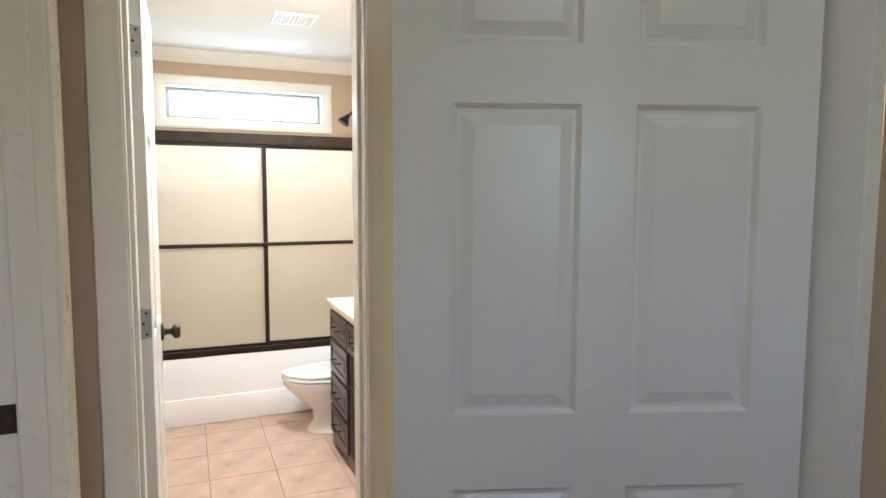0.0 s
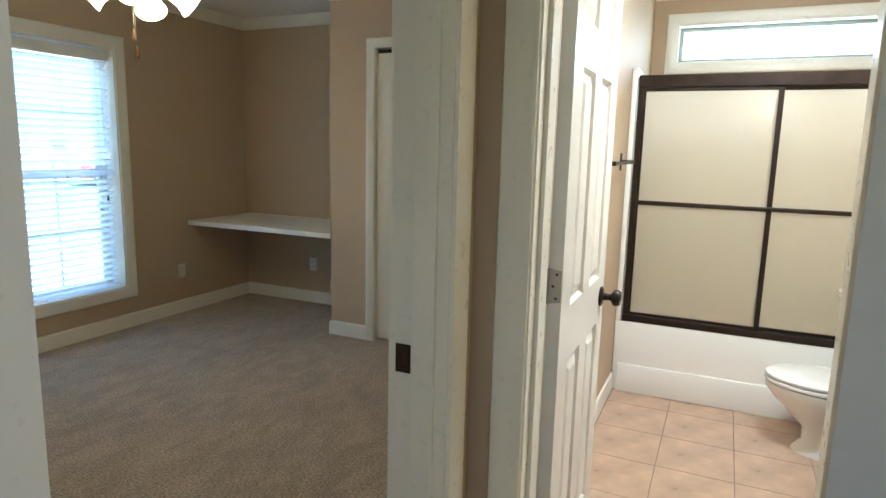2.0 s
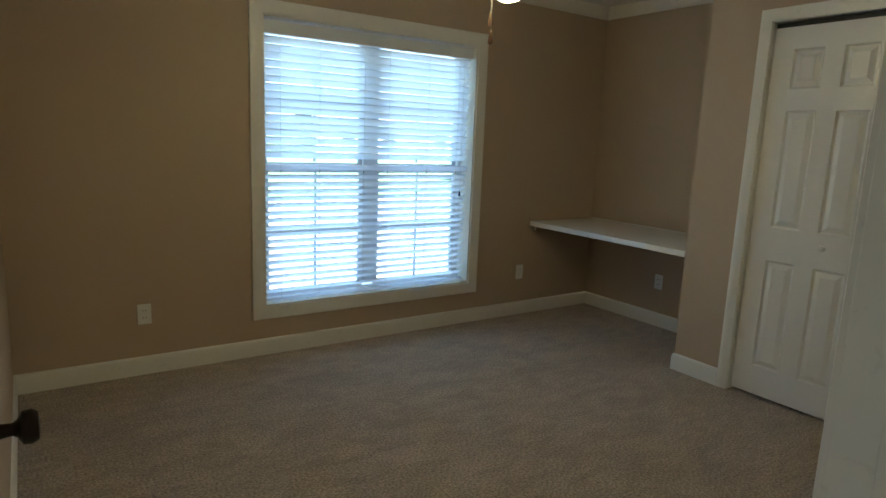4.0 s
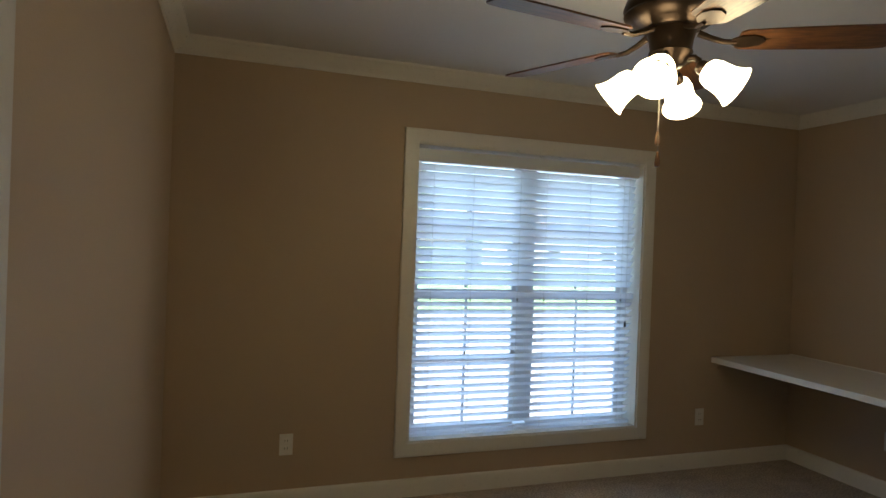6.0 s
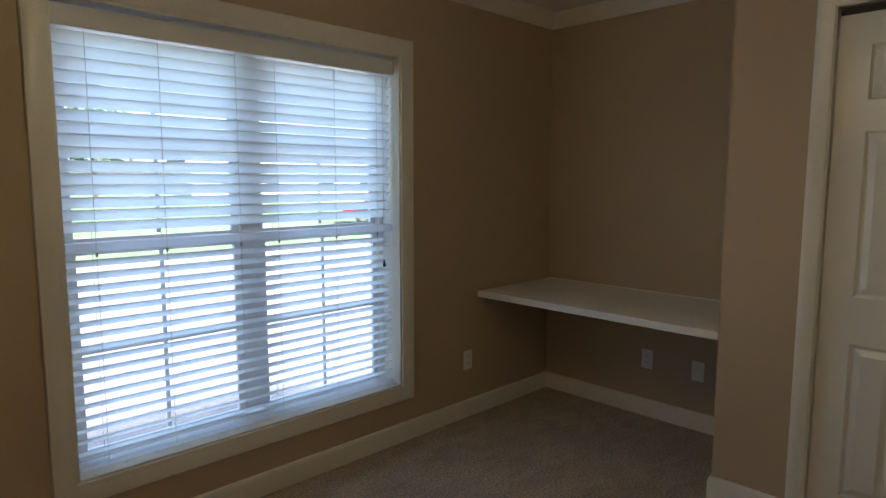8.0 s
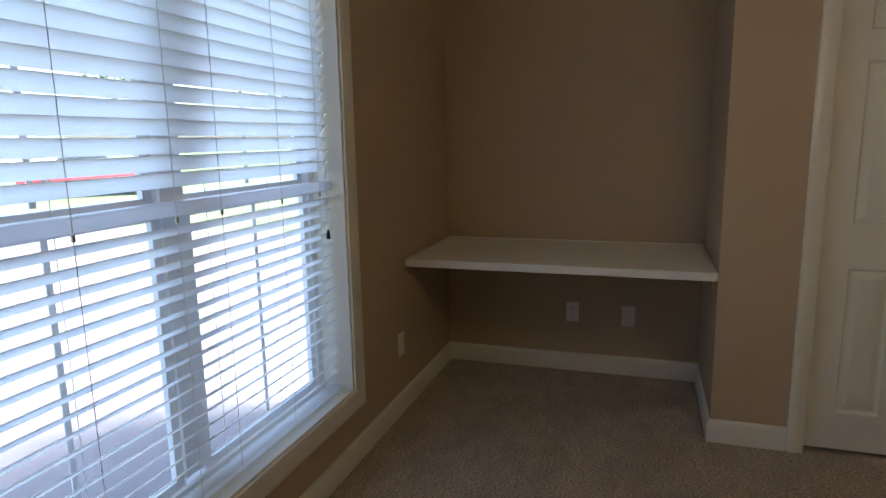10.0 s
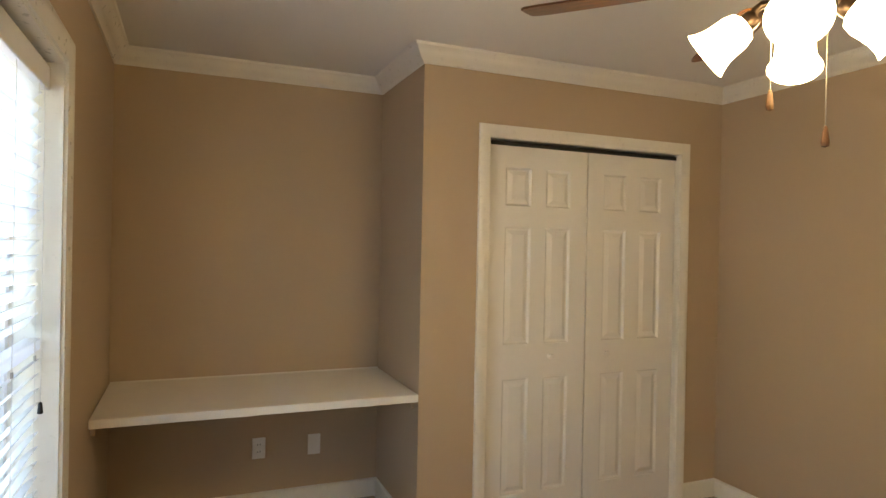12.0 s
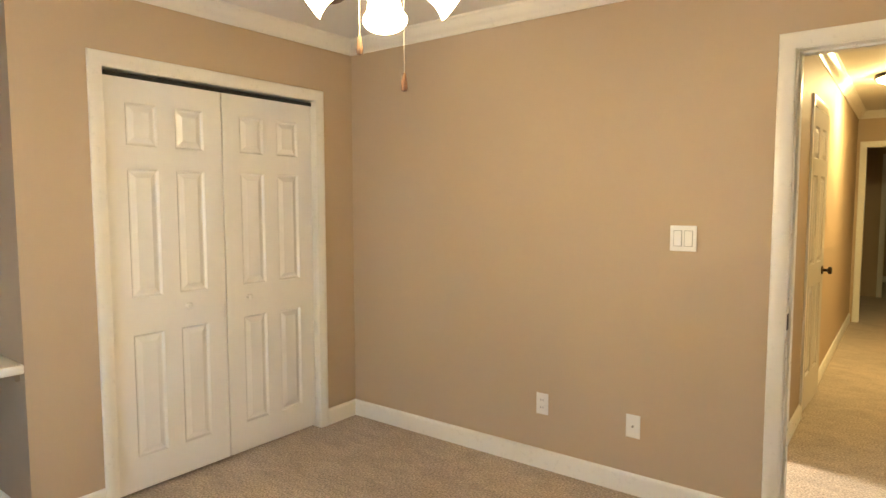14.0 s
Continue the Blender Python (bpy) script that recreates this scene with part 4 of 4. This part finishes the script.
def dome_light(name, x, y, label, glow):
    ob = thing(name, pose(x, y, ZC), label, "ceiling lamp")
    bm = bmesh.new()
    lathe(bm, [(0.0001, -0.001), (0.15, -0.001), (0.155, -0.03), (0.14, -0.035), (0.0001, -0.036)], 28)
    part("ring", bm, BRONZE, ob, smooth=True)
    bm = bmesh.new()
    lathe(bm, [(0.135, -0.037), (0.125, -0.055), (0.08, -0.075), (0.015, -0.085), (0.0001, -0.086)], 28)
    part("dome", bm, glow, ob, "lit frosted dome", smooth=True)
    bm = bmesh.new()
    lathe(bm, [(0.0001, -0.087), (0.01, -0.088), (0.012, -0.10), (0.0001, -0.11)], 12)
    part("finial", bm, BRONZE, ob, smooth=True)


dome_light("hall_ceiling_light", -2.78, -3.35, "flush dome hall ceiling lamp with bronze ring, lit", glow_mat("lit_hall_glass", (1.0, 0.78, 0.36), 11))
# added fill lamp, out of view: brightens the open leaf and hall casings
dome_light("hall_ceiling_light", -4.45, -0.95, "unseen dome lamp added as fill light at the hall's window end", glow_mat("nook_fill_glow", (1.0, 0.91, 0.86), 2.1))
# unseen fill lamp, added to light the bathroom floor more than its upper walls
dome_light("bath_fill_light", -1.35, -0.95, "unseen dome lamp with bronze ring, added as fill light for the bathroom", glow_mat("bath_fill_glow", (1.0, 0.90, 0.79), 23))

# ---- outside ----
bm = bmesh.new()
for s in ((-900, 3.6, 900, 900),):
    vs = [bm.verts.new(p) for p in ((s[0], s[1], -0.35), (s[2], s[1], -0.35), (s[2], s[3], -0.35), (s[0], s[3], -0.35))]
    bm.faces.new(vs)
vs = [bm.verts.new(p) for p in ((-900, -900, -0.355), (900, -900, -0.355), (900, 3.6, -0.35), (-900, 3.6, -0.35))]
bm.faces.new(vs)
solid("ground", bm, GRASS, "green mown lawn", "ground")
bm = bmesh.new()
box(bm, -9, 3.7, -0.36, 7, 15, -0.30, 0.01)
solid("pavement", bm, CONCRETE, "pale concrete patio slab", "patio")

# street side: a parked car, a neighbouring house and garden trees
RUBBER = mat("tyre_rubber", (0.02, 0.02, 0.02), 0.8)
ROOFING = mat("roof_shingle", (0.12, 0.11, 0.11), 0.9, vary=0.2, scale=9)
DARKGLASS = mat("dark_glass", (0.03, 0.035, 0.04), 0.08)


def parked_car(m):
    car = thing("parked_car", m, "red parked car on the lawn's far edge", "car")
    bm = bmesh.new()
    side = [(-2.1, 0.28), (-2.15, 0.62), (-2.0, 0.80), (-1.3, 0.88), (-0.75, 0.90), (0.9, 0.92), (1.75, 0.84), (2.1, 0.66), (2.12, 0.30)]
    rows = [[bm.verts.new((x, y, z)) for x, z in side] for y in (-0.86, 0.86)]
    for r in rows:
        bm.faces.new(r)
    for i in range(len(side)):
        j = (i + 1) % len(side)
        bm.faces.new((rows[0][i], rows[0][j], rows[1][j], rows[1][i]))
    bmesh.ops.recalc_face_normals(bm, faces=bm.faces)
    bmesh.ops.bevel(bm, geom=list(bm.edges), offset=0.05, segments=2, profile=0.5, affect='EDGES')
    part("body", bm, CARRED, car, "red painted body", smooth=True)
    bm = bmesh.new()
    low = [bm.verts.new(p) for p in ((-1.35, -0.78, 0.88), (1.0, -0.78, 0.90), (1.0, 0.78, 0.90), (-1.35, 0.78, 0.88))]
    top = [bm.verts.new(p) for p in ((-0.85, -0.62, 1.36), (0.35, -0.62, 1.38), (0.35, 0.62, 1.38), (-0.85, 0.62, 1.36))]
    for i in range(4):
        j = (i + 1) % 4
        bm.faces.new((low[i], low[j], top[j], top[i]))
    part("windows", bm, DARKGLASS, car, "dark glazed cabin")
    bm = bmesh.new()
    box(bm, -0.88, -0.64, 1.36, 0.38, 0.64, 1.42, 0.02)
    part("roof", bm, CARRED, car)
    for x in (-1.35, 1.35):
        for y in (-0.80, 0.80):
            bm = bmesh.new()
            tube(bm, [(x, y - 0.1, 0.32), (x, y + 0.1, 0.32)], 0.32, 20)
            wheel = part("wheel", bm, RUBBER, car)
            bm = bmesh.new()
            tube(bm, [(x, y - 0.105, 0.32), (x, y + 0.105, 0.32)], 0.19, 16)
            part("rim", bm, NICKEL, wheel)


def far_house(m):
    h = thing("house", m, "white sided neighbouring house with grey shingle roof", "house")
    bm = bmesh.new()
    box(bm, -8, -4, 0, 8, 4, 2.9)
    part("wall", bm, SIDING, h)
    bm = bmesh.new()
    prof = [(-4.5, 2.85), (0, 5.1), (4.5, 2.85), (4.5, 2.7), (-4.5, 2.7)]
    ends = [[bm.verts.new((x, y, z)) for y, z in prof] for x in (-8.4, 8.4)]
    for e in ends:
        bm.faces.new(e)
    for i in range(5):
        j = (i + 1) % 5
        bm.faces.new((ends[0][i], ends[0][j], ends[1][j], ends[1][i]))
    part("roof", bm, ROOFING, h)
    for x in (-5.5, -2.2, 2.2, 5.5):
        bm = bmesh.new()
        box(bm, x - 0.6, -4.05, 0.9, x + 0.6, -4.001, 2.2)
        w = part("window", bm, SIDING, h)
        bm = bmesh.new()
        box(bm, x - 0.52, -4.07, 0.98, x + 0.52, -4.051, 2.12)
        part("pane", bm, DARKGLASS, w)


def garden_tree(m, seed, height):
    rng = random.Random(seed)
    tree = thing("tree", m, "leafy green garden tree beyond the lawn", "tree", "garden trees")
    bm = bmesh.new()
    tube(bm, [(0, 0, 0), (0.05, 0.02, height * 0.3), (-0.04, 0.05, height * 0.6), (0.02, 0, height * 0.85)], [0.22, 0.16, 0.10, 0.04], 9)
    for k in range(6):
        a, z = k * 1.05, height * (0.32 + 0.07 * k)
        tube(bm, [(0, 0, z), (0.7 * math.cos(a), 0.7 * math.sin(a), z + 0.5), (1.5 * math.cos(a), 1.5 * math.sin(a), z + 0.8)], [0.08, 0.05, 0.02], 6)
    part("trunk", bm, BARK, tree)
    verts, faces = [], []
    for k in range(1500):
        a, u = rng.uniform(0, 2 * math.pi), rng.random()
        z = height * (0.32 + 0.72 * u)
        r = height * 0.36 * math.sin(math.pi * min(1, 0.15 + 0.85 * u)) ** 0.7 * rng.uniform(0.3, 1.0) * (1 + 0.25 * math.sin(3 * a + seed))
        c = Vector((r * math.cos(a), r * math.sin(a), z))
        d1 = Vector((rng.gauss(0, 1), rng.gauss(0, 1), rng.gauss(0, 1))).normalized() * rng.uniform(0.12, 0.24)
        d2 = d1.cross(Vector((rng.gauss(0, 1), rng.gauss(0, 1), 1))).normalized() * 0.1
        n = len(verts)
        verts += [c - d1, c + d2, c + d1, c - d2]
        faces.append((n, n + 1, n + 2, n + 3))
    me = bpy.data.meshes.new("crown")
    me.from_pydata([tuple(v) for v in verts], [], faces)
    me.materials.append(LEAF)
    cr = new("crown", me)
    cr.parent = tree


parked_car(pose(13.6, 20.2, -0.35, 0, 0, -38))
far_house(pose(24, 47, -0.35, 0, 0, -12))
for k, (x, y, hh) in enumerate(((-6, 34, 7.0), (1.5, 38, 8.0), (9, 44, 7.5), (36, 40, 8.5), (44, 31, 7.0))):
    garden_tree(pose(x, y, -0.35, 0, 0, 40 * k), k + 3, hh)

# tiles of the bathroom floor
bm = bmesh.new()
box(bm, 0.0015, 0.0015, -0.006, 0.3235, 0.3235, 0.0, 0.0015)
tile_me = mesh("tile", bm, TILE)
for i in range(7):
    for j in range(5):
        t = new("tile", tile_me)
        t.parent = bath_floor
        t.location = (-2.245 + 0.325 * i, -1.78 + 0.325 * j, 0.0)
        t.rotation_euler = (0, 0, 0)
